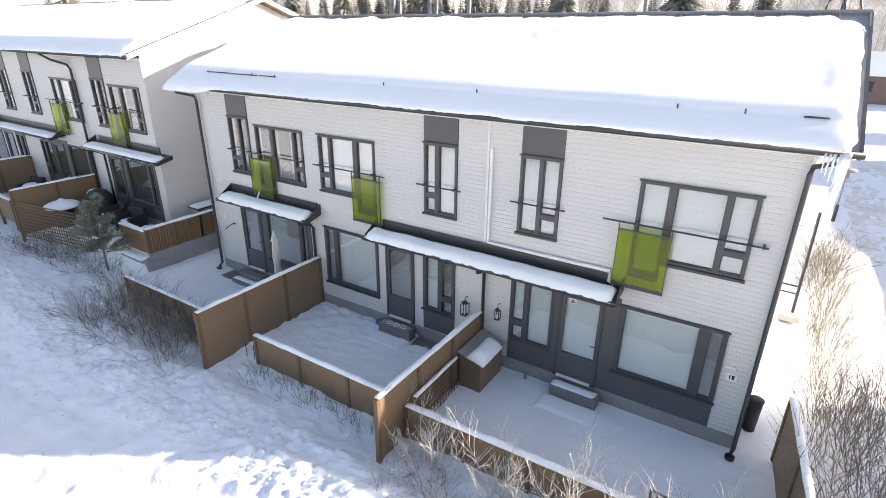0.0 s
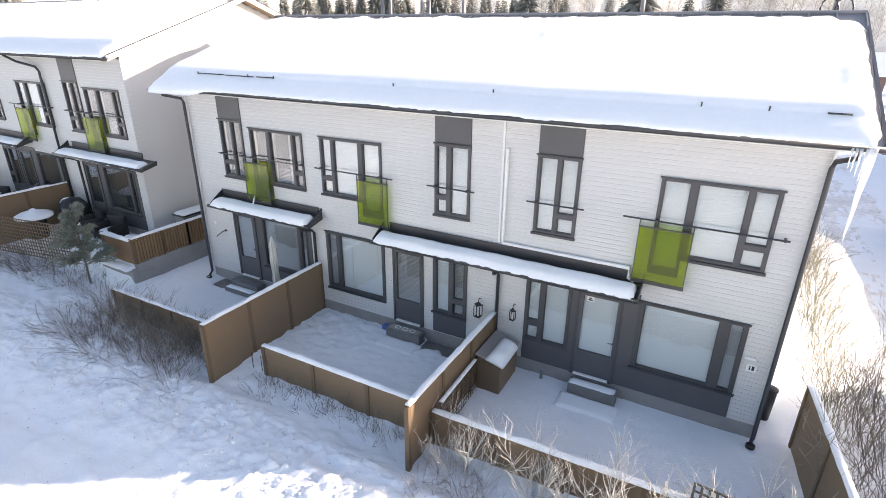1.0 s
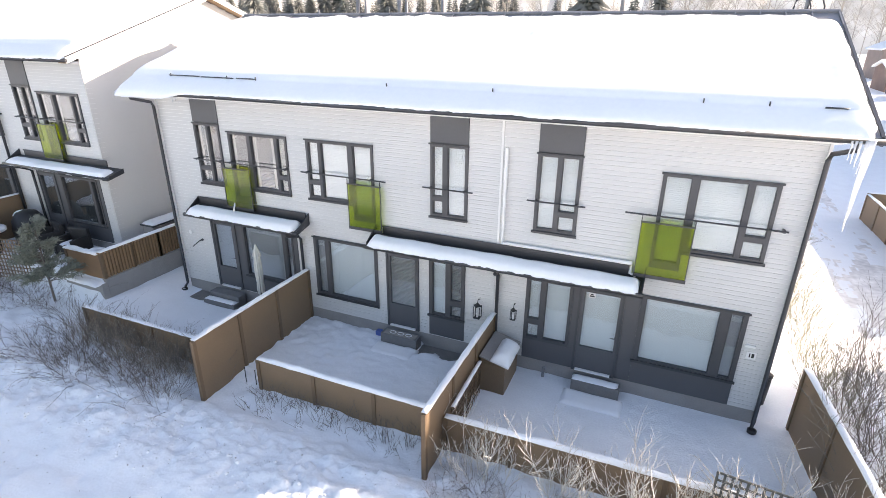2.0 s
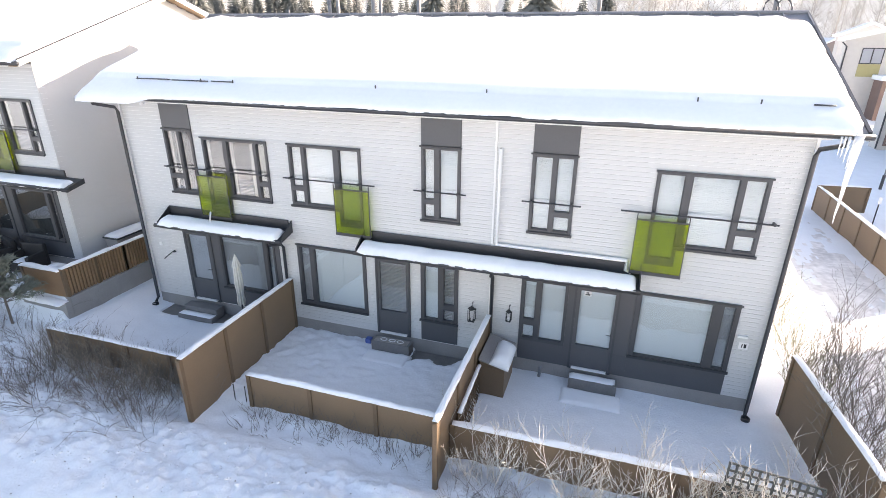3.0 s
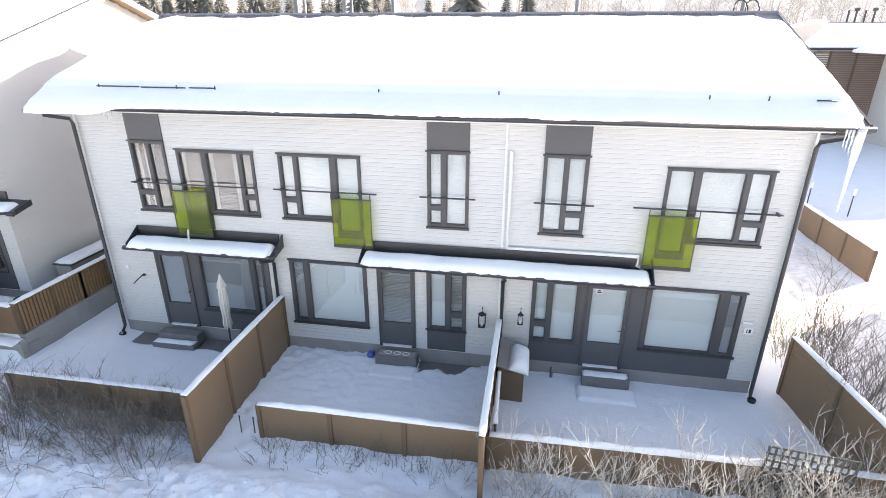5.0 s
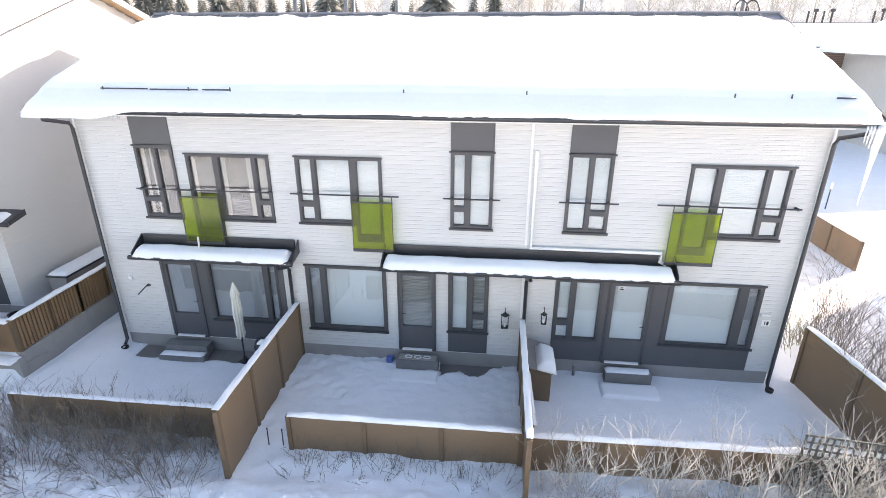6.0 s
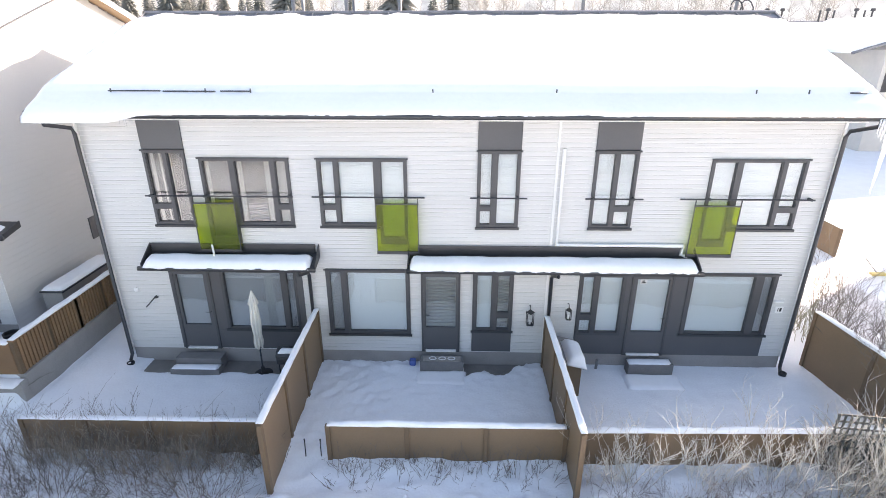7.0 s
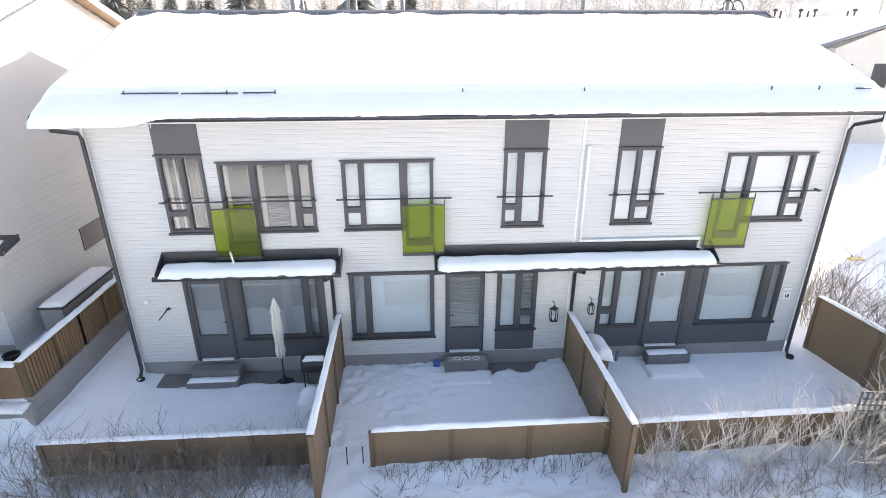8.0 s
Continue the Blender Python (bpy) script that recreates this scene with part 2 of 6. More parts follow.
def height(x, y):
    base = -0.08 * smooth(7.2, 6.6, y) * smooth(-40, -15.5, x)
    rise = 0.8 * smooth(-16.6, -16.75, x) * smooth(7.9, 8.35, y) + 0.22 * smooth(-15.0, -16.4, x) * (1 - smooth(-16.6, -16.75, x)) * smooth(7.0, 8.0, y) + 0.55 * smooth(-14, -26, x) * smooth(9, 6, y)
    z = base + rise
    if y < 7.4:
        # ploughed bank along the lane, lumpy on its lane side
        bank = smooth(6.3, 5.6, y) * smooth(3.6, 5.0, y)
        lump = noise.noise((x * 1.1, y * 1.3, 3)) * 0.32 + noise.noise((x * 3.1, y * 3.6, 5)) * 0.26 + abs(noise.noise((x * 6, y * 6, 8))) * 0.34 + 0.24 * noise.noise((x * 11, y * 11, 9)) + 0.16 * noise.noise((x * 21, y * 21, 19))
        crumb = smooth(5.7, 5.0, y) * smooth(3.4, 4.2, y)
        z += bank * (0.15 + 0.27 * lump) + crumb * (0.03 * abs(noise.noise((x * 9, y * 10, 23))) - 0.045 * max(0.0, noise.noise((x * 6.5, y * 7.5, 25)) - 0.32))
        z += 0.07 * noise.noise((x * 0.8, y * 1.6, 1.0)) + 0.045 * noise.noise((x * 2.6, y * 3.4, 2.0)) + 0.02 * noise.noise((x * 7, y * 7, 2.5))
        z -= 0.05 * smooth(4.2, 3.2, y)
        z += 0.035 * smooth(3.9, 2.5, y) * noise.noise((x * 0.5, y * 3.2, 7.0))
        # snow caught in the shrubs
        z += 0.1 * smooth(5.5, 6.2, y) * (noise.noise((x * 1.9, y * 2.3, 11)) + 0.2) * (1 if -16 < x < -10.9 or x > -5 else 0.35)
    elif XL - 1 < x < 1.2 and y < 10.3:
        z += 0.025 * noise.noise((x * 1.1, y * 1.1, 4)) + 0.012 * noise.noise((x * 4, y * 4, 6))
        if -10.7 < x < -5.3:
            z += (0.018 + 0.045 * max(smooth(-7.6, -9.2, x), 0.7 * smooth(9.2, 9.7, y))) * (noise.noise((x * 4.5, y * 4.5, 9)) + 0.6 * noise.noise((x * 9, y * 9, 10))) + 0.03
        # bare patches along the wall
        edge = 0.45 * (noise.noise((x * 1.3, 0, 21)) + 0.25 * noise.noise((x * 5, y * 3, 22)))
        if -14.9 < x < -10.9:
            z -= 0.12 * smooth(9.55 + 0.3 * edge, 9.7 + 0.3 * edge, y)
        if -7.2 < x < -5.7:
            z -= 0.12 * smooth(9.72 + 1.5 * edge, 9.80 + 1.5 * edge, y)
    else:
        z += 0.06 * noise.noise((x * 0.5, y * 0.5, 14)) + 0.02 * noise.noise((x * 2.5, y * 2.5, 15))
        if x > 3 or y > 19:
            z += 0.12 * noise.noise((x * 0.12, y * 0.12, 16)) - 0.05
    return z


def steps(a, b, fine, far, n):
    """Fine steps from a to b, then ever wider ones out to far."""
    core = list(np.arange(a, b + 1e-6, fine))
    out = [far * (k / n) ** 3.2 for k in range(1, n + 1)]
    return [a - q for q in out[::-1]] + core + [core[-1] + q for q in out]


gx, gy = steps(-24.0, 7.0, 0.065, 2500, 36), steps(0.0, 10.6, 0.05, 2500, 46)
gy = sorted([q for q in gy if not 10.61 < q < 46.2] + [10.8 + 0.28 * q for q in range(126)])
verts = [(x, y, height(x, y) if abs(x) < 300 and abs(y) < 300 else 0.0) for y in gy for x in gx]
nx = len(gx)
faces = [(j * nx + i, j * nx + i + 1, (j + 1) * nx + i + 1, (j + 1) * nx + i) for j in range(len(gy) - 1) for i in range(nx - 1)]
me = bpy.data.meshes.new("ground")
me.from_pydata(verts, [], faces)
me.materials.append(TRODDEN)
me.polygons.foreach_set("use_smooth", [True] * len(faces))
me.materials.append(DIRTY)
for p in me.polygons:
    c = p.center
    wob = 0.9 * noise.noise((c.x * 0.6, c.y * 0.35, 40))
    if 2.9 + wob < c.x < 6.1 and 9 < c.y < 45 and noise.noise((c.x * 0.5, c.y * 0.2, 41)) + 0.6 * noise.noise((c.x * 1.9, c.y * 0.8, 42)) + 0.45 * noise.noise((c.x * 4.5, c.y * 2.0, 43)) > -0.1 + 1.2 * smooth(1.0, 1.75, abs(c.x - 4.5)):
        p.material_index = 1
tagged(new("ground", me), "snow-covered ground with a ploughed bank along the lane", "snow ground", "", "structure")
tagged(part("patio_slab", boxes([(XL, -5.4, 9.3, F, -0.2, -0.03)]), PAVING), "wet grey paving slabs bare of snow along the wall", "paving", "", "structure")

# ---- houses ----
UP = {"A1": (-14.10, -13.20, 3.54, 5.25), "A2": (-12.92, -11.00, 3.54, 5.09), "B": (-10.40, -8.48, 3.54, 5.09),
      "C": (-6.98, -6.07, 3.54, 5.27), "D": (-4.53, -3.62, 3.55, 5.28), "E": (-2.10, -0.13, 3.55, 5.12)}
LOW = {"GA": (-14.10, -10.98, 0.36, 2.70), "G": (-10.42, -8.48, 0.79, 2.52), "M": (-8.22, -7.31, 0.36, 2.62),
       "N": (-7.02, -6.08, 0.36, 2.62), "R": (-4.58, -2.12, 0.34, 2.62), "RB": (-2.12, -0.13, 0.34, 2.51)}


DEEP = 0.39                               # how far the casements behind the green screens reach below the rest
TALL = [(-12.92, -12.24, 3.15, 3.54), (-9.094, -8.48, 3.15, 3.54), (-2.10, -1.531, 3.16, 3.55)]


def shift(r, dx, dz):
    return (r[0] + dx, r[1] + dx, r[2] + dz, r[3] + dz)


def ring(bm, outer, inner, y0, y1):
    """A connected rectangular frame (x0, x1, z0, z1 outside and inside)."""
    loops = []
    for y in (y0, y1):
        for x0, x1, z0, z1 in (outer, inner):
            loops.append([bm.verts.new((p, y, q)) for p, q in ((x0, z0), (x1, z0), (x1, z1), (x0, z1))])
    of, nf, ob_, nb = loops
    for k in range(4):
        q = (k + 1) % 4
        bm.faces.new((of[k], of[q], nf[q], nf[k]))
        bm.faces.new((ob_[k], nb[k], nb[q], ob_[q]))
        bm.faces.new((of[k], ob_[k], ob_[q], of[q]))
        bm.faces.new((nf[k], nf[q], nb[q], nb[k]))
    bmesh.ops.recalc_face_normals(bm, faces=bm.faces)
    return bm


def window(house, f, rect, panes, lining=BLIND, name="window", sill=True, tag="", glass=None, dim=(), tall=None, foot=0.0):
    """A dark-framed window: frame, mullions between the panes, panes set back, a lining behind them, a sill below."""
    x0, x1, z0, z1 = rect
    if tall is not None:
        # a casement that reaches lower than the rest, behind the glass screen
        a, b, c, d = panes[tall]
        t0, t1 = (x0, b + 0.05) if tall == 0 else (a - 0.05, x1)
        panes = [p for k, p in enumerate(panes) if k != tall] + [(a, b, z0 - foot + 0.15, d)]
    inner = (min(p[0] for p in panes), max(p[1] for p in panes), min(p[2] for p in panes), max(p[3] for p in panes))
    if tall is None:
        win = part(name, ring(bmesh.new(), rect, inner, f - 0.035, f + 0.06), FRAME, house, tag or "dark grey framed window")
        bars = cells(*inner, panes)
    else:
        s0, s1 = (t1, x1) if tall == 0 else (x0, t0)
        win = part(name, boxes([(t0, t1, f - 0.035, f + 0.06, z0 - foot, z0 - foot + 0.15)]), FRAME, house, tag or "dark grey framed window with one casement reaching lower")
        bars = cells(x0, x1, z0, z1, panes) + cells(t0, t1, z0 - foot + 0.15, z0, panes)
        x0, x1 = s0, s1
    for a, b, c, d in bars:
        part("mullion", boxes([(a, b, f - 0.033, f + 0.055, c, d)]), FRAME, win)
    for a, b, c, d in panes:
        part("sash", ring(bmesh.new(), (a, b, c, d), (a + 0.016, b - 0.016, c + 0.016, d - 0.016), f - 0.012, f + 0.05), FRAME, win)
        part("pane", boxes([(a + 0.015, b - 0.015, f + 0.022, f + 0.03, c + 0.015, d - 0.015)]), glass or PANE, win, "reflecting window pane")
    if sill:
        bm = boxes([(x0 - 0.03, x1 + 0.03, f - 0.075, f - 0.036, z0 - 0.01, z0 + 0.045)], 0.006)
        part("sill", bm, METAL, win, "dark metal sill")
        part("head_flashing", boxes([(rect[0] - 0.03, rect[1] + 0.03, f - 0.06, f - 0.036, z1 - 0.025, z1 + 0.012)], 0.004), METAL, win)
    for k in dim:
        a, b, c, d = panes[k]
        part("side_curtain", boxes([(a - 0.01, b + 0.01, f + 0.061, f + 0.0645, c - 0.01, d + 0.01)]), GREYBLIND, win, "dim grey side curtain")
    part("blind", boxes([(rect[0] + 0.03, rect[1] - 0.03, f + 0.065, f + 0.075, z0 + 0.03, z1 - 0.03)] + ([(t0 + 0.03, t1 - 0.03, f + 0.065, f + 0.075, z0 - foot + 0.03, z0 + 0.0299)] if tall is not None else [])), lining, win, "blind or dark room-shade sheet behind the glass")
    return win


def split(rect, cuts, m=0.06, vent=None, gaps=(0.06, 0.06)):
    """Panes of a window from the middles of its mullions (fractions) and their half widths; vent: (which column, fraction) has a small pane below."""
    x0, x1, z0, z1 = rect
    xs = [x0] + [x0 + (x1 - x0) * c for c in cuts] + [x1]
    out = []
    for k in range(len(xs) - 1):
        a, b = xs[k] + (m if k == 0 else gaps[k - 1]), xs[k + 1] - (m if k == len(xs) - 2 else gaps[k])
        if vent and vent[0] == k:
            cut = z0 + (z1 - z0) * vent[1]
            out += [(a, b, z0 + 0.09, cut - 0.05), (a, b, cut + 0.05, z1 - m)]
        else:
            out.append((a, b, z0 + 0.09, z1 - m))
    return out


def door(house, f, x0, x1, z0, z1, glass, hinge=1, lining=BLIND):
    d = part("door", ring(bmesh.new(), (x0, x1, z0, z1), glass, f - 0.02, f + 0.05), PANEL, house, "dark grey glazed patio door")
    part("frame", ring(bmesh.new(), (x0 - 0.05, x1 + 0.05, z0 - 0.03, z1 + 0.04), (x0, x1, z0, z1), f - 0.04, f + 0.06), FRAME, d)
    part("pane", boxes([(glass[0] - 0.01, glass[1] + 0.01, f + 0.018, f + 0.026, glass[2] - 0.01, glass[3] + 0.01)]), PANE, d, "reflecting glass")
    part("blind", boxes([(glass[0] - 0.03, glass[1] + 0.03, f + 0.055, f + 0.065, glass[2] - 0.03, glass[3] + 0.03)]), lining, d, "blind or dark room-shade sheet behind the glass")
    hx = x1 - 0.05 if hinge > 0 else x0 + 0.05
    bm = tube(bmesh.new(), [(hx, f - 0.02, z0 + 1.0), (hx, f - 0.075, z0 + 1.0), (hx - 0.1 * hinge, f - 0.075, z0 + 1.0)], 0.011, 6)
    part("handle", bm, METAL, d, "metal door handle")
    part("threshold", boxes([(x0 + 0.04, x1 - 0.04, f - 0.09, f - 0.021, z0 - 0.01, z0 + 0.03)], 0.006), WHITE, d, "pale metal threshold")
    return d


def canopy(house, f, x0, x1, z, w0, w1, dz=0.0):
    """Sheet-metal canopy over the doors with gutter, upturned flashing on the wall and end plates."""
    yf = f - 0.52
    bm = bmesh.new()
    prof = [(f - 0.002, z + 0.2), (yf, z + 0.05), (yf, z - 0.04), (f - 0.002, z + 0.10)]
    ends = [[bm.verts.new((x, a, b)) for a, b in prof] for x in (x0, x1)]
    for k in range(4):
        bm.faces.new((ends[0][k], ends[0][(k + 1) % 4], ends[1][(k + 1) % 4], ends[1][k]))
    bm.faces.new(ends[0][::-1])
    bm.faces.new(ends[1])
    bmesh.ops.recalc_face_normals(bm, faces=bm.faces)
    can = part("canopy", bm, METAL, house, "dark grey sheet-metal canopy over the doors")
    part("flashing", boxes([(w0, w1, f - 0.05, f - 0.004, z + 0.18, z + 0.40)], 0.008), METAL, can)
    part("flashing_lip", boxes([(w0 - 0.01, w1 + 0.01, f - 0.065, f - 0.0505, z + 0.38, z + 0.41)]), METAL, can)
    bm = bmesh.new()
    tube(bm, [(x0 - 0.03, yf - 0.05, z + 0.01), (x1 + 0.03, yf - 0.05, z + 0.01)], 0.055, 8)
    part("gutter", bm, METAL, can, "", True)
    for x in (x0, x1):
        bm = bmesh.new()
        top = z + 0.40 if min(abs(x - w0), abs(x - w1)) < 0.35 else z + 0.22
        tri = [(f - 0.003, top), (f - 0.003, z + 0.08), (yf + 0.02, z - 0.03), (yf + 0.02, z + 0.09)]
        a = [bm.verts.new((x - 0.012, p, q)) for p, q in tri]
        b = [bm.verts.new((x + 0.012, p, q)) for p, q in tri]
        for k in range(4):
            bm.faces.new((a[k], a[(k + 1) % 4], b[(k + 1) % 4], b[k]))
        bm.faces.new(a[::-1])
        bm.faces.new(b)
        bmesh.ops.recalc_face_normals(bm, faces=bm.faces)
        part("end_plate", bm, METAL, can)
    return can


def rail(house, f, x0, x1, z, holds):
    bm = tube(bmesh.new(), [(x0, f - 0.13, z), (x1, f - 0.13, z)], 0.018, 8)
    r = part("window_rail", bm, METAL, house, "thin dark steel safety rail")
    for x in holds:
        bm = boxes([(x - 0.02, x + 0.02, f - 0.15, f - 0.004, z - 0.025, z + 0.025)], 0.004)
        part("bracket", bm, METAL, r)
    return r


def green_panel(house, f, x0, x1, z0, z1):
    g = part("glass_screen", boxes([(x0, x1, f - 0.145, f - 0.135, z0, z1)]), GREEN, house, "translucent lime green glass screen")
    part("top_clamp", boxes([(x0 - 0.015, x1 + 0.015, f - 0.155, f - 0.125, z1, z1 + 0.03)]), METAL, g)
    part("bottom_clamp", boxes([(x0 - 0.015, x1 + 0.015, f - 0.155, f - 0.125, z0 - 0.05, z0 + 0.02)]), METAL, g)
    for x in (x0, x1):
        part("hanger", boxes([(x - 0.009, x + 0.009, f - 0.150, f - 0.130, z0, z1 + 0.14)]), METAL, g)
    return g


def downpipe(house, pts, label="dark grey metal downpipe", mat=None, r=0.042):
    return part("downpipe", tube(bmesh.new(), pts, r, 10), mat or METAL, house, label, True)


def build_windows(house, f, dx, dz, keys):
    """The upper windows with their rails, panels and screens."""
    for k in keys:
        r = shift(UP[k], dx, dz)
        tall = k in ("A1", "C", "D")
        if tall:
            cuts, vent, gaps = {"A1": ((0.52,), (0, 0.27), (0.04,)), "C": ((0.40,), (0, 0.27), (0.055,)), "D": ((0.515,), (1, 0.27), (0.042,))}[k]
            part("infill_panel", boxes([(r[0], r[1], f - 0.02, f + 0.06, r[3] + 0.013, 5.99 + dz)]), PANEL, house, "dark grey facade panel above a window")
        else:
            cuts, vent, gaps = {"E": ((0.295, 0.765), (2, 0.30), (0.062, 0.045)), "A2": ((0.36, 0.82), (2, 0.30), (0.06, 0.045)), "B": ((0.21, 0.67), (0, 0.30), (0.045, 0.07))}[k]
        window(house, f, r, split(r, cuts, vent=vent, gaps=gaps), ROOM_SHADE if k in ("A1", "A2") else LAMELLA, tall={"E": 0, "A2": 0, "B": 3}.get(k), foot=DEEP)
        if k in ("A1", "A2"):
            for c0, c1 in (((0.12, 0.20), (0.33, 0.37), (0.45, 0.52), (0.56, 0.60)) if k == "A1" else ((0.05, 0.09), (0.30, 0.34), (0.41, 0.46), (0.71, 0.765), (0.84, 0.96))):
                w = r[1] - r[0]
                part("curtain", boxes([(r[0] + c0 * w, r[0] + c1 * w, f + 0.061, f + 0.0645, r[2] + 0.05, r[3] - 0.05)]), DIMMED_SHEER, house, "curtain drawn aside, room shade in its colour")
            if k == "A2":
                part("half_blind", boxes([(r[0] + 0.475 * w, r[0] + 0.70 * w, f + 0.0612, f + 0.0640, r[2] + 0.12, r[2] + 0.52)]), DIMSLATS, house, "grey slatted blind or dark room-shade sheet behind the glass")
    if "A1" in keys:
        rail(house, f, -14.16 + dx, -10.94 + dx, 4.27 + dz, [-14.06 + dx, -13.24 + dx, -12.87 + dx, -11.03 + dx])
        green_panel(house, f, -13.16 + dx, -12.24 + dx, 3.02 + dz, 4.10 + dz)
    if "B" in keys:
        rail(house, f, -10.53 + dx, -8.10 + dx, 4.27 + dz, [-10.36 + dx, -8.52 + dx])
        green_panel(house, f, -9.16 + dx, -8.25 + dx, 3.01 + dz, 4.11 + dz)
    for k in ("C", "D"):
        if k in keys:
            r = shift(UP[k], dx, dz)
            rail(house, f, r[0] - 0.15, r[1] + 0.16, 4.27 + dz, [r[0] + 0.04, r[1] - 0.04])
    if "E" in keys:
        rail(house, f, -2.68 + dx, 0.12 + dx, 4.28 + dz, [-2.06 + dx, 0.05 + dx])
        green_panel(house, f, -2.35 + dx, -1.39 + dx, 3.01 + dz, 4.12 + dz)


def clad(house, f, rows, label):
    for a, b, c, e in rows:
        part("cladding_panel", boxes([(a + 0.001, b - 0.001, f - 0.012, f + 0.06, c + 0.001, e - 0.001)]), PANEL, house, label)


def build_low(house, f, dx, dz, keys, big=BLIND):
    if "GA" in keys:
        x0, x1, z0, z1 = shift(LOW["GA"], dx, dz)
        d = (x0 + 0.10, x0 + 0.90, z0 + 0.02, z0 + 2.06)
        w = (x0 + 1.20, x0 + 2.98, z0 + 0.52, z0 + 2.12)
        clad(house, f, cells(x0, x1, z0, z1, [(d[0] - 0.05, d[1] + 0.05, d[2] - 0.02, d[3] + 0.04), w]), "dark grey facade cladding round the patio door")
        door(house, f, *d, (x0 + 0.16, x0 + 0.80, z0 + 0.65, z0 + 1.99), 1, GREYBLIND if big is BLIND else big)
        window(house, f, w, [(w[0] + 0.07, w[0] + 1.42, w[2] + 0.07, w[3] - 0.06), (w[0] + 1.54, w[1] - 0.05, w[2] + 0.07, w[3] - 0.06)], GREYBLIND if big is BLIND else big)
    if "G" in keys:
        r = shift(LOW["G"], dx, dz)
        window(house, f, r, [(r[0] + 0.08, r[0] + 0.36, r[2] + 0.1, r[3] - 0.07), (r[0] + 0.48, r[1] - 0.08, r[2] + 0.1, r[3] - 0.07)], big, dim=(0,))
    if "M" in keys:
        x0, x1, z0, z1 = shift(LOW["M"], dx, dz)
        door(house, f, x0 + 0.05, x1 - 0.05, z0 + 0.02, z0 + 2.08, (x0 + 0.11, x1 - 0.10, z0 + 0.65, z0 + 1.99), -1, SLATTED)
    if "N" in keys:
        r = shift(LOW["N"], dx, dz)
        x0, x1, z0, z1 = r
        top = (x0, x1, z0 + 0.56, z0 + 2.12)
        part("cladding_panel", boxes([(x0, x1, f - 0.012, f + 0.05, z0, z0 + 0.56)]), PANEL, house, "dark grey facade panel below a window")
        window(house, f, top, [(x0 + 0.09, x0 + 0.45, top[2] + 0.07, top[3] - 0.07), (x0 + 0.57, x1 - 0.08, top[2] + 0.07, z0 + 0.94), (x0 + 0.57, x1 - 0.08, z0 + 1.07, top[3] - 0.07)], SLATTED)
        part("roller_blind", boxes([(x0 + 0.08, x0 + 0.46, f + 0.061, f + 0.0645, top[2] + 0.06, top[3] - 0.06)]), BLIND, house, "white roller blind or dark room-shade sheet behind the glass")
    if "R" in keys:
        x0, x1, z0, z1 = shift(LOW["R"], dx, dz)
        bx0, bx1, bz0, bz1 = shift(LOW["RB"], dx, dz)
        w = (x0 + 0.02, x0 + 1.06, z0 + 0.53, z0 + 2.12)
        d = (x0 + 1.24, x0 + 2.10, z0 + 0.02, z0 + 2.08)
        clad(house, f, cells(x0, x1, z0, z1, [w, (d[0] - 0.05, d[1] + 0.05, d[2] - 0.02, d[3] + 0.04)]), "dark grey facade cladding round the patio door")
        window(house, f, w, [(w[0] + 0.06, w[0] + 0.33, w[2] + 0.07, z0 + 0.94), (w[0] + 0.06, w[0] + 0.33, z0 + 1.08, w[3] - 0.06), (w[0] + 0.44, w[1] - 0.06, w[2] + 0.07, w[3] - 0.06)], big, sill=False)
        door(house, f, *d, (d[0] + 0.08, d[1] - 0.05, z0 + 0.63, z0 + 2.01), 1, big)
        b = (bx0, bx1, bz0 + 0.56, bz1)
        part("cladding_panel", boxes([(bx0, bx1, f - 0.012, f + 0.06, bz0, bz0 + 0.56)]), PANEL, house, "dark grey facade panel below the large window")
        window(house, f, b, [(bx0 + 0.10, bx0 + 1.50, b[2] + 0.07, bz1 - 0.06), (bx0 + 1.68, bx1 - 0.08, b[2] + 0.07, bz1 - 0.06)], big, dim=(1,))


def slatted(name, base, deep):
    """A Venetian blind: level slats as relief, 5 cm apart."""
    m = material(name, base, 0.7, vary=0.08)
    sn = m.node_tree.nodes
    wave = sn.new("ShaderNodeTexWave")
    wave.bands_direction = "Z"
    wave.inputs["Scale"].default_value = 8.0
    geo_in = sn.new("ShaderNodeNewGeometry")
    m.node_tree.links.new(geo_in.outputs["Position"], wave.inputs["Vector"])
    relief = sn.new("ShaderNodeBump")
    relief.inputs["Strength"].default_value, relief.inputs["Distance"].default_value = 1.0, deep
    m.node_tree.links.new(wave.outputs["Fac"], relief.inputs["Height"])
    m.node_tree.links.new(relief.outputs["Normal"], sn["Principled BSDF"].inputs["Normal"])
    return m


SLATTED = slatted("slatted_blind", (0.55, 0.56, 0.57), 0.03)
LAMELLA = slatted("pale_slatted_blind", (0.72, 0.74, 0.76), 0.0025)
DIMSLATS = slatted("dim_slatted_blind", (0.17, 0.18, 0.21), 0.03)


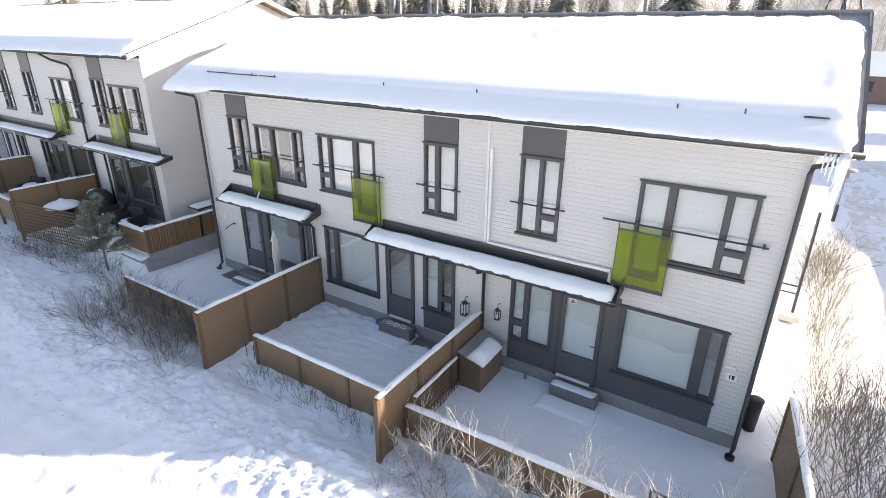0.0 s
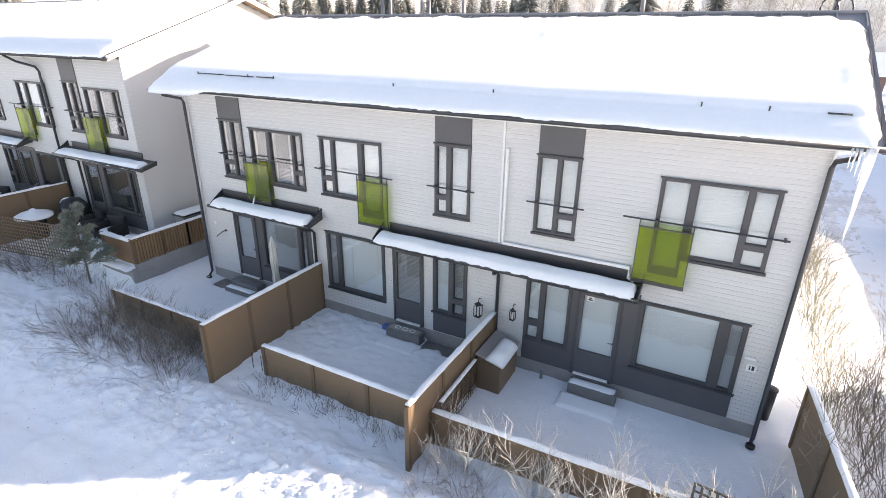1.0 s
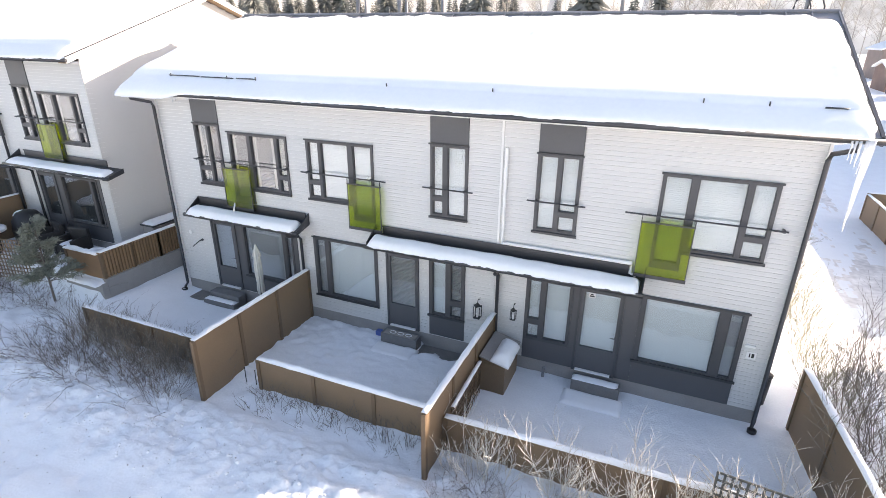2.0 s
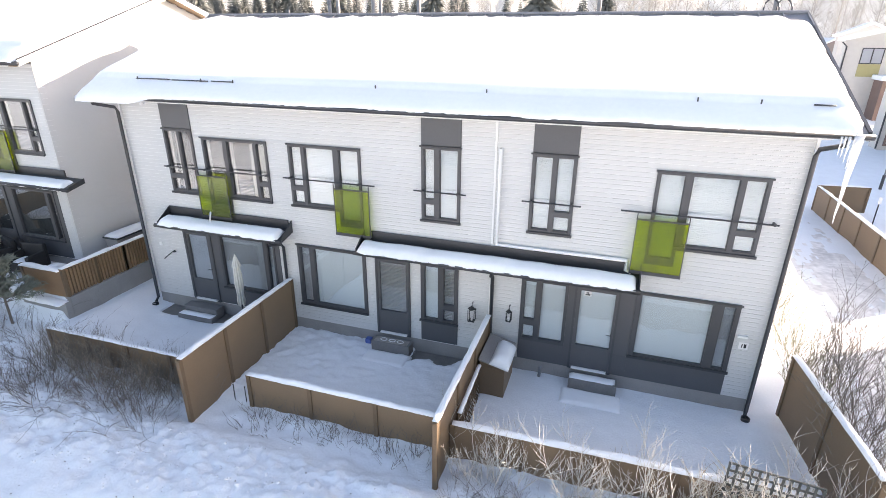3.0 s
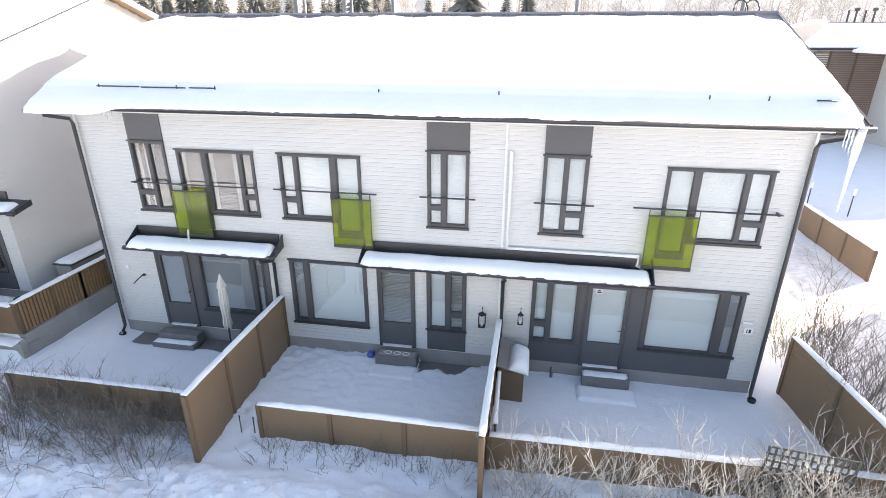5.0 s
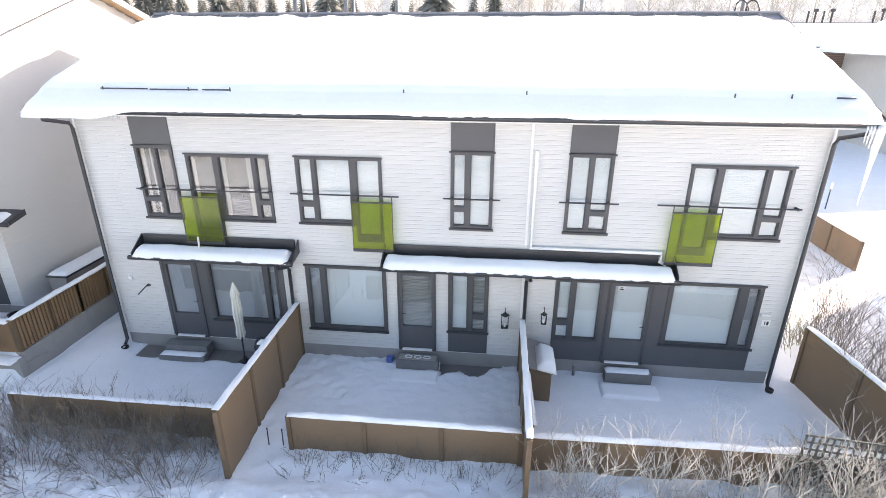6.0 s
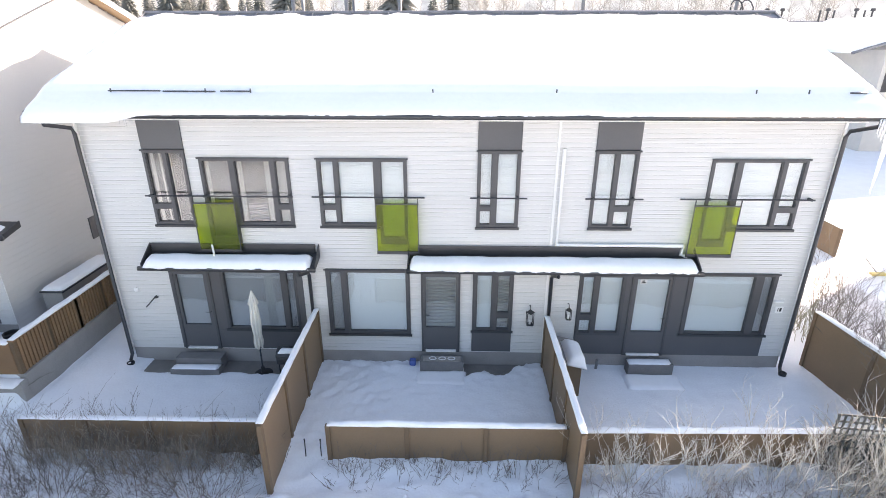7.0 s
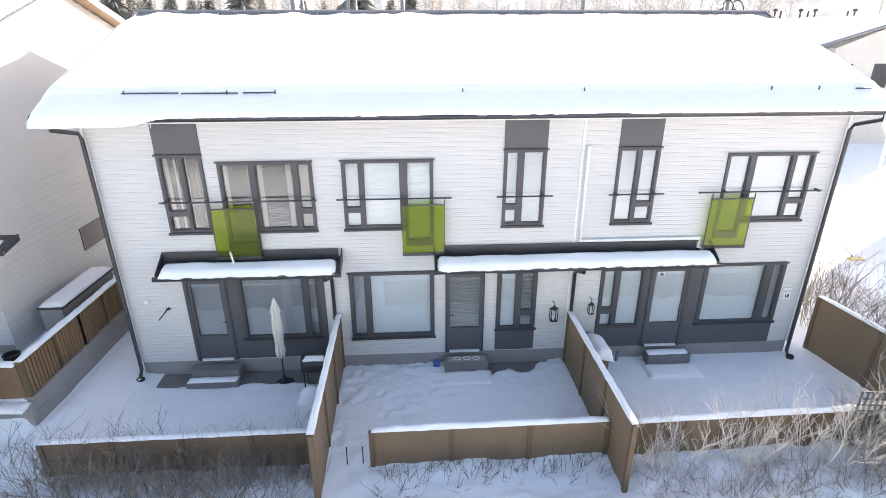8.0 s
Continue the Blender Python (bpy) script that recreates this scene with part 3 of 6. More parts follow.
def roof(house, x0, x1, eave, ridge, thick=0.10, soffit=WHITE):
    """A gable roof along x: eave and ridge as (y, z); sheet metal with standing seams near the ridge and a boxed verge."""
    (ye, ze), (yr, zr) = eave, ridge
    yb = 2 * yr - ye
    bm = bmesh.new()
    prof = [(ye, ze), (yr, zr), (yb, ze), (yb, ze - thick), (yr, zr - thick), (ye, ze - thick)]
    a = [bm.verts.new((x0, p, q)) for p, q in prof]
    b = [bm.verts.new((x1, p, q)) for p, q in prof]
    for k in range(6):
        bm.faces.new((a[k], a[(k + 1) % 6], b[(k + 1) % 6], b[k]))
    bm.faces.new((a[0], a[5], a[4], a[1]))
    bm.faces.new((a[1], a[4], a[3], a[2]))
    bm.faces.new((b[0], b[1], b[4], b[5]))
    bm.faces.new((b[1], b[2], b[3], b[4]))
    bmesh.ops.recalc_face_normals(bm, faces=bm.faces)
    r = part("roof", bm, ROOF, house, "dark sheet-metal gable roof")
    sl = (zr - ze) / (yr - ye)
    n = int((x1 - x0) / 0.5)
    for i in range(n + 1):
        x = x0 + 0.02 + (x1 - x0 - 0.04) * i / n
        bm = bmesh.new()
        ya = yr - 0.75
        pts = [(ya, ze + sl * (ya - ye)), (yr, zr), (yr, zr + 0.04), (ya, ze + sl * (ya - ye) + 0.04)]
        s0 = [bm.verts.new((x - 0.012, p, q)) for p, q in pts]
        s1 = [bm.verts.new((x + 0.012, p, q)) for p, q in pts]
        for k in range(4):
            bm.faces.new((s0[k], s0[(k + 1) % 4], s1[(k + 1) % 4], s1[k]))
        bm.faces.new(s0[::-1])
        bm.faces.new(s1)
        part("seam", bm, ROOF, r)
    part("ridge_cap", tube(bmesh.new(), [(x0, yr, zr + 0.02), (x1, yr, zr + 0.02)], 0.05, 8), ROOF, r)
    for x in (x0, x1):
        bm = bmesh.new()
        for y_a, y_b in ((ye, yr), (yb, yr)):
            pts = [(y_a, ze + 0.03), (y_b, zr + 0.03), (y_b, zr - thick - 0.02), (y_a, ze - thick - 0.02)]
            s0 = [bm.verts.new((x - 0.025, p, q)) for p, q in pts]
            s1 = [bm.verts.new((x + 0.025, p, q)) for p, q in pts]
            for k in range(4):
                bm.faces.new((s0[k], s0[(k + 1) % 4], s1[(k + 1) % 4], s1[k]))
            bm.faces.new(s0[::-1])
            bm.faces.new(s1)
        bmesh.ops.recalc_face_normals(bm, faces=bm.faces)
        part("verge_board", bm, METAL if soffit is WHITE else WHITE, r)
    bm = tube(bmesh.new(), [(x0 + 0.05, ye - 0.035, ze - 0.052), (x1 + 0.06, ye - 0.035, ze - 0.052)], 0.052, 10)
    part("gutter", bm, METAL, r, "dark metal eaves gutter", True)
    return r


def gable_walls(house, x0, x1, y0, y1, ztop, ridge, mat):
    """Back wall and the two end walls up to the roof."""
    yr, zr = ridge
    for x_a, x_b in ((x0, x0 + 0.2), (x1 - 0.2, x1)):
        bm = bmesh.new()
        pts = [(y0 + 0.2, 0.0), (y1, 0.0), (y1, ztop), (yr, zr), (y0 + 0.2, ztop + 0.07)]
        a = [bm.verts.new((x_a, p, q)) for p, q in pts]
        b = [bm.verts.new((x_b, p, q)) for p, q in pts]
        for k in range(5):
            bm.faces.new((a[k], a[(k + 1) % 5], b[(k + 1) % 5], b[k]))
        bm.faces.new(a[::-1])
        bm.faces.new(b)
        bmesh.ops.recalc_face_normals(bm, faces=bm.faces)
        part("end_wall", bm, mat, house, "white boarded end wall")
    part("back_wall", boxes([(x0 + 0.2, x1 - 0.2, y1 - 0.2, y1, 0, ztop)]), mat, house, "white boarded back wall")


DENTS = [(0.22, 10.75), (0.26, 11.1), (0.2, 11.45), (0.3, 11.9), (-5.6, 12.5), (-5.2, 12.7), (-4.5, 12.6), (-13.6, 12.9), (-13.2, 13.3), (-12.8, 13.6), (-13.9, 12.4)]


def roof_snow(name, x0, x1, eave, ridge, label, seed, bare_top=0.30, verge=0.10, thick=0.25):
    """The blanket on the front slope: rounded lip over the gutter, a crease at the snow guard, ragged edges at verge and ridge."""
    (ye, ze), (yr, zr) = eave, ridge
    sl = (zr - ze) / (yr - ye)
    length = yr - ye
    us = [-0.06, -0.085, -0.07, -0.02, 0.08, 0.2, 0.3, 0.38, 0.42, 0.46, 0.52, 0.62, 0.8] + [1.0 + 0.14 * q for q in range(20)] + [length - bare_top - 0.7, length - bare_top - 0.4, length - bare_top - 0.2, length - bare_top - 0.06, length - bare_top]
    hs = [0.0, 0.035, 0.075, 0.10, 0.13, 0.158, 0.182, 0.202, 0.207, 0.24, 0.268, 0.287, 0.293] + [0.29 - 0.0025 * q for q in range(20)] + [0.22, 0.18, 0.13, 0.09, 0.05, 0.0]
    n = int((x1 - x0) / 0.06)
    bm = bmesh.new()
    rows = []
    for i in range(n + 1):
        x = x0 + 0.03 + (x1 - verge - x0 - 0.03) * i / n
        row = []
        end = min(1.0, (x - x0 + 0.02) / 0.35, (x1 - verge - x + 0.02) / 0.3)
        end = (1 - (1 - end) ** 2) ** 0.5
        for k, (u, h) in enumerate(zip(us, hs)):
            y = ye + u
            w = (noise.noise((x * 0.5 + seed, u * 0.8, seed)) * 0.03 + noise.noise((x * 2.1, u * 2 + seed, 2)) * 0.008) * (0.35 if u < 0.7 else 1.0)
            hh = (h + (w if h > 0.05 else 0)) * thick / 0.25
            droop = sum(0.022 * max(0.0, 1 - ((x - p) ** 2 + (y - q) ** 2) / 0.035) for p, q in DENTS)
            if k < 4:
                droop = 0.012 + 0.022 * max(0, noise.noise((x * 0.55, seed, 5))) + 0.014 * noise.noise((x * 2.7, seed, 6)) + 0.010 * noise.noise((x * 9, seed, 7))
                fold = (1.0, 0.9, 0.62, 0.25)[k]
                droop += 0.10 * fold * smooth(x0 + 2.4, x0 + 1.6, x) + 0.01 * fold
                y -= 0.09 * (1.0, 1.0, 0.9, 0.6)[k] * smooth(x0 + 2.6, x0 + 1.4, x) + 0.02 * max(0, noise.noise((x * 0.8, seed, 31)))
                y += (0.05 * max(0.0, noise.noise((x * 0.9, seed, 33))) + 0.03 * max(0.0, noise.noise((x * 6.0, seed, 34)))) * smooth(x0 + 2.5, x0 + 6.0, x)
            if k > len(us) - 5:
                y += 0.16 * noise.noise((x * 1.3, seed, 8)) + 0.05 * noise.noise((x * 5, seed, 9)) - 0.45 * smooth(x1 - 0.75, x1 - 0.25, x) + 0.10 * noise.noise((x * 2.6, seed, 38))
            edge = (0.06 * noise.noise((y * 2.2, seed, 12)) + 0.04 * noise.noise((y * 7, seed, 13))) if i > n - 4 else 0.0
            row.append(bm.verts.new((x + edge, y, ze + sl * (y - ye) + max(hh * end, -0.1) - droop + (0.004 if h <= 0 else 0))))
        rows.append(row)
    for r0, r1 in zip(rows, rows[1:]):
        for k in range(len(us) - 1):
            bm.faces.new((r0[k], r1[k], r1[k + 1], r0[k + 1]))
    for r in (rows[0], rows[-1]):
        low = [bm.verts.new((v.co.x, v.co.y, ze + sl * (v.co.y - ye) + 0.004)) for v in r]
        for k in range(len(us) - 1):
            bm.faces.new((r[k], r[k + 1], low[k + 1], low[k]))
    bmesh.ops.recalc_face_normals(bm, faces=bm.faces)
    return tagged(part(name, bm, SNOW, None, label, True), label, "roof snow", "", "stuff")


EAVE, RIDGE = (9.46, 6.10), (14.52, 8.02)
house = thing("row_house", "white boarded two-storey row house with dark window frames and snowy roof", "row house", "row houses", at=(-7.5, 14.5, 0))
holes = TALL + [UP[k] for k in UP] + [LOW[k] for k in LOW] + [(UP[k][0], UP[k][1], UP[k][3], 6.3) for k in ("A1", "C", "D")]
part("front_wall", boxes([(a, b, F + 0.0145, F + 0.2, c, d) for a, b, c, d in cells(XL, XR, 0.33, 6.02, holes)]), WHITE, house, "white wall behind the boards")
part("plinth", boxes([(XL + 0.03, XR - 0.03, F + 0.018, F + 0.2, -0.3, 0.329)]), CONCRETE, house, "grey concrete plinth")
gable_walls(house, XL, XR, F, 18.9, 6.15, (14.52, 7.86), SIDING)
part("soffit", boxes([(XL - 0.35, XR + 0.02, 9.60, F + 0.03, 5.945, 5.985)]), WHITE, house, "white boarded soffit")
roof(house, -15.86, 0.88, EAVE, RIDGE)
build_windows(house, F, 0, 0, list(UP))
build_low(house, F, 0, 0, list(LOW))
canopy(house, F, -14.38, -10.52, 2.73, -14.34, -10.60)
canopy(house, F, -8.47, -2.13, 2.73, -8.26, -2.46)
downpipe(house, [(-15.62, 9.52, 6.0), (-15.62, 9.56, 5.85), (-15.40, 9.98, 5.72), (-15.385, 10.03, 5.6), (-15.385, 10.03, 0.2), (-15.37, 9.9, 0.1)])
downpipe(house, [(0.62, 9.52, 6.0), (0.62, 9.56, 5.88), (0.42, 9.98, 5.72), (0.40, 10.03, 5.6), (0.40, 10.03, 0.1), (0.36, 9.9, 0.02)])
downpipe(house, [(-10.86, 9.58, 2.70), (-10.86, 9.60, 2.6), (-10.78, 9.95, 2.5), (-10.78, 10.04, 2.4), (-10.78, 10.04, 0.1)])
downpipe(house, [(-5.18, 9.58, 2.70), (-5.18, 9.60, 2.62), (-5.24, 9.95, 2.5), (-5.24, 10.04, 2.4), (-5.24, 10.04, 0.1)])
part("joint_strip", boxes([(-5.33, -5.28, F - 0.012, F + 0.03, 3.18, 6.0)]), WHITE, house, "white vertical joint cover strip")
part("cable_duct", tube(bmesh.new(), [(-5.19, 10.07, 5.33), (-5.19, 10.07, 3.19), (-2.42, 10.07, 3.19), (-2.42, 10.07, 2.98), (-2.30, 10.05, 2.94)], 0.042, 8), WHITE, house, "white surface-mounted cable duct")
roof_snow("roof_snow", -15.88, 0.88, EAVE, RIDGE, "thick white snow blanket on the roof with an overhanging lip", 1.0)
snow_pad("canopy_snow", -14.30, -10.62, 9.515, 9.95, 2.77, 0.12, "snow lying on the canopy", 2, 0.25)
snow_pad("canopy_snow", -8.42, -2.20, 9.515, 9.95, 2.77, 0.125, "snow lying on the canopy", 5, 0.25)

# the next house of the row, on higher ground
house2 = thing("row_house", "white boarded row house on higher ground with green glass screens", "row house", "row houses", at=(-30, 14.8, 0.7))
EAVE2, RIDGE2 = (9.35, 6.82), (14.85, 8.72)
shift2 = [(-7.36, ("A1", "A2"), ("GA",)), (-22.50, ("E", "D", "C", "B"), ("R", "N", "M", "G", "RB"))]
holes2 = []
for dx, up, low in shift2:
    holes2 += [shift(UP[k], dx, DZ) for k in up] + [shift(LOW[k], dx, DZ) for k in low]
    holes2 += [shift(q, dx, DZ) for q in TALL if any(UP[k][0] <= q[0] and q[1] <= UP[k][1] for k in up)]
    holes2 += [(UP[k][0] + dx, UP[k][1] + dx, UP[k][3] + DZ, 7.2) for k in up if k in ("A1", "C", "D")]
X2 = -38.0
part("front_wall", boxes([(a, b, FN + 0.0145, FN + 0.2, c, d) for a, b, c, d in cells(X2, XN, 1.03, 6.72, holes2)]), WHITE, house2, "white wall behind the boards")
part("plinth", boxes([(X2, XN - 0.02, FN + 0.015, FN + 0.2, 0, 1.029)]), CONCRETE, house2, "grey concrete plinth")
gable_walls(house2, X2, XN, FN, 19.8, 6.85, (14.85, 8.56), SIDING)
roof(house2, X2 - 0.3, XN + 0.36, EAVE2, RIDGE2, soffit=SOFFIT)
for ye_ in (EAVE2[0], 2 * RIDGE2[0] - EAVE2[0]):
    bm = bmesh.new()
    pts = [(ye_, EAVE2[1] - 0.105), (RIDGE2[0], RIDGE2[1] - 0.105), (RIDGE2[0], RIDGE2[1] - 0.13), (ye_, EAVE2[1] - 0.13)]
    a = [bm.verts.new((XN + 0.012, p, q)) for p, q in pts]
    b = [bm.verts.new((XN + 0.33, p, q)) for p, q in pts]
    for k in range(4):
        bm.faces.new((a[k], a[(k + 1) % 4], b[(k + 1) % 4], b[k]))
    bm.faces.new(a[::-1])
    bm.faces.new(b)
    bmesh.ops.recalc_face_normals(bm, faces=bm.faces)
    part("verge_soffit", bm, SOFFIT, house2, "brown boarded soffit below the verge")
    part("verge_flashing", tube(bmesh.new(), [(XN + 0.37, ye_, EAVE2[1] + 0.045), (XN + 0.37, RIDGE2[0], RIDGE2[1] + 0.045)], 0.022, 6), METAL, house2)
for dx, up, low in shift2:
    build_windows(house2, FN, dx, DZ, up)
    build_low(house2, FN, dx, DZ, low, ROOM_SHADE)
canopy(house2, FN, -22.05, -17.10, 2.77 + DZ, -21.75, -17.75)
canopy(house2, FN, -30.9, -24.55, 2.77 + DZ, -30.8, -24.7)
downpipe(house2, [(-23.75, 9.42, 6.72), (-23.6, 9.7, 6.5), (-22.62, 9.8, 6.35), (-22.58, 9.86, 6.2), (-22.58, 9.86, 0.8)])
downpipe(house2, [(-22.0, 9.2, 3.42), (-21.9, 9.7, 3.3), (-21.5, 9.84, 3.2), (-21.5, 9.86, 0.8)])
roof_snow("roof_snow", X2 - 0.3, XN + 0.36, EAVE2, RIDGE2, "thick white snow blanket on the neighbouring roof", 7.0, bare_top=0.25, verge=0.1)
snow_pad("canopy_snow", -21.95, -17.25, 9.335, 9.77, 2.78 + DZ, 0.12, "snow lying on the canopy", 8, 0.25)
snow_pad("canopy_snow", -30.8, -24.65, 9.335, 9.77, 2.78 + DZ, 0.12, "snow lying on the canopy", 9, 0.25)
part("end_window", boxes([(XN - 0.02, XN + 0.03, 13.15, 14.2, 2.0, 2.64)], 0.01), FRAME, house2, "small dark end-wall window")


# ---- fences ----
def panel_fence(label, p0, p1, top, bottom, n, seed, cap=True, group="garden fences"):
    """Board-on-frame screen fence: smooth brown panels between darker posts, snow on its top."""
    p0, p1 = Vector((*p0, 0)), Vector((*p1, 0))
    d = (p1 - p0).normalized()
    s = Vector((-d.y, d.x, 0))
    length = (p1 - p0).length
    f = thing("fence", label, "fence", group, at=(p0.x, p0.y, bottom))
    m = Matrix(((d.x, s.x, 0, p0.x), (d.y, s.y, 0, p0.y), (0, 0, 1, 0), (0, 0, 0, 1)))

    def put(name, rows, mat, bevel=0.0):
        bm = boxes(rows, bevel)
        bmesh.ops.transform(bm, matrix=m, verts=bm.verts)
        return part(name, bm, mat, f)
    for k in range(n):
        a, b = length * k / n, length * (k + 1) / n
        put("panel", [(a + 0.03, b - 0.03, -0.014, 0.014, bottom, top)], FENCE)
    for k in range(n + 1):
        a = length * k / n
        put("post", [(a - 0.045, a + 0.045, -0.045, 0.045, bottom - 0.4, top + 0.01)], POST, 0.006)
    put("top_rail", [(0, length, -0.04, 0.04, top, top + 0.03)], POST)
    if cap:
        snow_strip("fence_snow", (p0.x, p0.y, top + 0.035), (p1.x, p1.y, top + 0.035), 0.12, 0.065 if top > 1 else 0.035 if seed == 4 else 0.09, "snow cap along the top of the fence", seed)
    return f


panel_fence("tall brown board fence between two patios, snow-capped", (-10.68, 6.12), (-10.70, 10.08), 1.46, -0.12, 3, 1)
panel_fence("tall brown board fence beside the storage box, snow-capped", (-5.27, 6.12), (-5.28, 10.02), 1.38, -0.12, 3, 2)
panel_fence("low brown board fence closing the middle patio", (-9.79, 6.97), (-5.34, 7.0), 0.75, -0.12, 3, 3)
panel_fence("low brown board fence half hidden behind bare shrubs", (-15.68, 7.02), (-10.75, 7.05), 0.74, -0.12, 4, 4)
panel_fence("low brown board fence behind pale bare shrubs", (-5.2, 6.92), (1.36, 7.05), 0.74, -0.12, 5, 5)
panel_fence("tall brown board fence at the end of the plot", (1.09, 10.27), (1.44, 6.95), 1.45, -0.1, 2, 6)


# ---- shrubs ----
def shrub_mesh(seed, count, tall, spread, droop=0.2, r=0.007, forks=4, root=0.3):
    """Bare twigs from a loose clump of roots, arching and forking twice, uneven."""
    rnd = random.Random(seed)
    bm = bmesh.new()

    def twig(p, d, ln, rad, level):
        pts = [p]
        n = 4 if level else 6
        bend = Vector((rnd.uniform(-0.35, 0.35), rnd.uniform(-0.35, 0.35), rnd.uniform(-droop, 0.25 - droop)))
        for k in range(n):
            d = (d + bend * (1.6 / n) + Vector((rnd.uniform(-0.13, 0.13), rnd.uniform(-0.13, 0.13), rnd.uniform(-0.1, 0.1)))).normalized()
            pts.append(pts[-1] + d * (ln / n))
        tube(bm, pts, rad, 3, 0.4)
        if level < 2:
            for _ in range(forks if level == 0 else 2):
                k = rnd.randint(1, n - 1)
                s = pts[k].lerp(pts[k + 1], rnd.random())
                e = (pts[k + 1] - pts[k]).normalized() + Vector((rnd.uniform(-0.9, 0.9), rnd.uniform(-0.9, 0.9), rnd.uniform(-0.2, 0.7)))
                twig(s, e.normalized(), ln * rnd.uniform(0.28, 0.5), rad * 0.62, level + 1)

    for _ in range(count):
        a, q = rnd.uniform(0, 2 * math.pi), root * rnd.random() ** 0.5
        lean = spread * rnd.uniform(0.1, 1.0)
        d = Vector((math.cos(a) * lean, math.sin(a) * lean, 1.0)).normalized()
        twig(Vector((q * math.cos(a), q * math.sin(a), -0.06)), d, tall * rnd.uniform(0.55, 1.15), r, 0)
    return bm


def shrub(label, at, bm, mat):
    s = thing("shrub", label, "shrub", "garden shrubs", at=at)
    b = part("crown", bm, mat)
    b.parent = s
    return s


def row_of(kinds, spots, seed, size=1.0):
    rnd = random.Random(seed)
    for k, (x, y) in enumerate(spots):
        src = kinds[k % len(kinds)]
        sc = size * rnd.uniform(0.8, 1.2)
        ob = copy_thing(src, pose(x, y, height(x, y) - 0.02, 0, 0, rnd.uniform(0, 360)))
        ob.scale = (sc, sc, sc * rnd.uniform(0.85, 1.15))


rnd = random.Random(4)
dark_kinds = [shrub("dense dark bare shrub standing in deep snow", (-14.9 + 1.3 * k, 6.35, height(-14.9 + 1.3 * k, 6.35)), shrub_mesh(20 + k, 18, 0.9, 1.15, 0.3, 0.0055, 4, 0.42), TWIG) for k in range(3)]
row_of(dark_kinds, [(-15.9 + 0.33 * k + rnd.uniform(-0.1, 0.1), 5.9 + rnd.uniform(-0.4, 0.35)) for k in range(15)], 1)
row_of(dark_kinds, [(-22.6 + 0.42 * k + rnd.uniform(-0.1, 0.1), 6.55 + 0.06 * k + rnd.uniform(-0.25, 0.2)) for k in range(8)], 27, 0.75)
row_of(dark_kinds, [(-17.2 + 0.8 * k, 7.1 + rnd.uniform(-0.4, 0.5)) for k in range(3)] + [(-22.5 + 0.6 * k, 7.3 + rnd.uniform(-0.3, 0.4)) for k in range(8)], 2)
pale_kinds = [shrub("bare shrub, low sunlight partly put into its pale colour", (-4.3 + 1.6 * k, 6.5, height(-4.3 + 1.6 * k, 6.5)), shrub_mesh(40 + k, 6, 1.2, 0.75, 0.0, 0.0085, 9, 0.25), PALE_TWIG) for k in range(3)]
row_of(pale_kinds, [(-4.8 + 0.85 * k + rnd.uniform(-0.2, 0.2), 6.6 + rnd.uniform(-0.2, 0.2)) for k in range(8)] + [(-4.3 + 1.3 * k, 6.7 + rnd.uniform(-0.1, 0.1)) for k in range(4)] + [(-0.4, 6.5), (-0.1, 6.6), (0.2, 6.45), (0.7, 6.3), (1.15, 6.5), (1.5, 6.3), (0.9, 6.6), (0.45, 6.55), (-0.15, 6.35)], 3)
row_of(dark_kinds, [(-0.5, 6.3), (0.0, 6.4), (0.4, 6.25), (0.9, 6.5), (1.35, 6.2), (1.6, 6.6)], 26, 1.15)
row_of(dark_kinds, [(-4.9 + 0.27 * k + rnd.uniform(-0.1, 0.1), 5.85 + rnd.uniform(-0.4, 0.45)) for k in range(24)], 4, 0.62)
low_kinds = [shrub("low thin twigs poking out of snow", (-9.3 + 1.5 * k, 6.55, height(-9.3 + 1.5 * k, 6.55)), shrub_mesh(60 + k, 8, 0.42, 0.5, 0.1, 0.005, 2, 0.25), TWIG) for k in range(3)]
row_of(low_kinds, [(-9.6 + 0.15 * k + rnd.uniform(-0.06, 0.06), 6.68 + rnd.uniform(-0.3, 0.2)) for k in range(29)], 5)
fine_kinds = [shrub("fine upright twigs against the low fence", (-14.6 + 1.4 * k, 6.8, height(-14.6 + 1.4 * k, 6.8)), shrub_mesh(70 + k, 10, 1.0, 0.4, 0.05, 0.0048, 5, 0.3), MID_TWIG) for k in range(3)]
tan_kinds = [shrub("tan bare shrub pressed against the low fence", (-14.2 + 1.5 * k, 6.72, height(-14.2 + 1.5 * k, 6.72)), shrub_mesh(75 + k, 9, 0.72, 0.8, 0.12, 0.006, 7, 0.25), TAN_TWIG) for k in range(2)]
row_of(tan_kinds, [(-15.4 + 0.29 * k + rnd.uniform(-0.1, 0.1), 6.7 + rnd.uniform(-0.1, 0.08)) for k in range(16)], 61, 0.9)
row_of(tan_kinds, [(-0.55 + 0.26 * k, 6.42 + rnd.uniform(-0.2, 0.2)) for k in range(8)], 62, 1.5)
row_of(fine_kinds, [(-15.6 + 0.25 * k, 6.74 + rnd.uniform(-0.1, 0.1)) for k in range(20)], 6)
tall_kinds = [shrub("tall bare hedge shrub beside the end fence", (2.2 + 0.5 * k, 8.0 + 2.2 * k, 0), shrub_mesh(80 + k, 18, 1.9, 0.6, 0.05, 0.008, 6, 0.45), MID_TWIG) for k in range(2)]
row_of(tall_kinds, [(1.9 + 0.1 * k + rnd.uniform(-0.2, 0.5), 6.4 + 0.95 * k) for k in range(7)], 7)
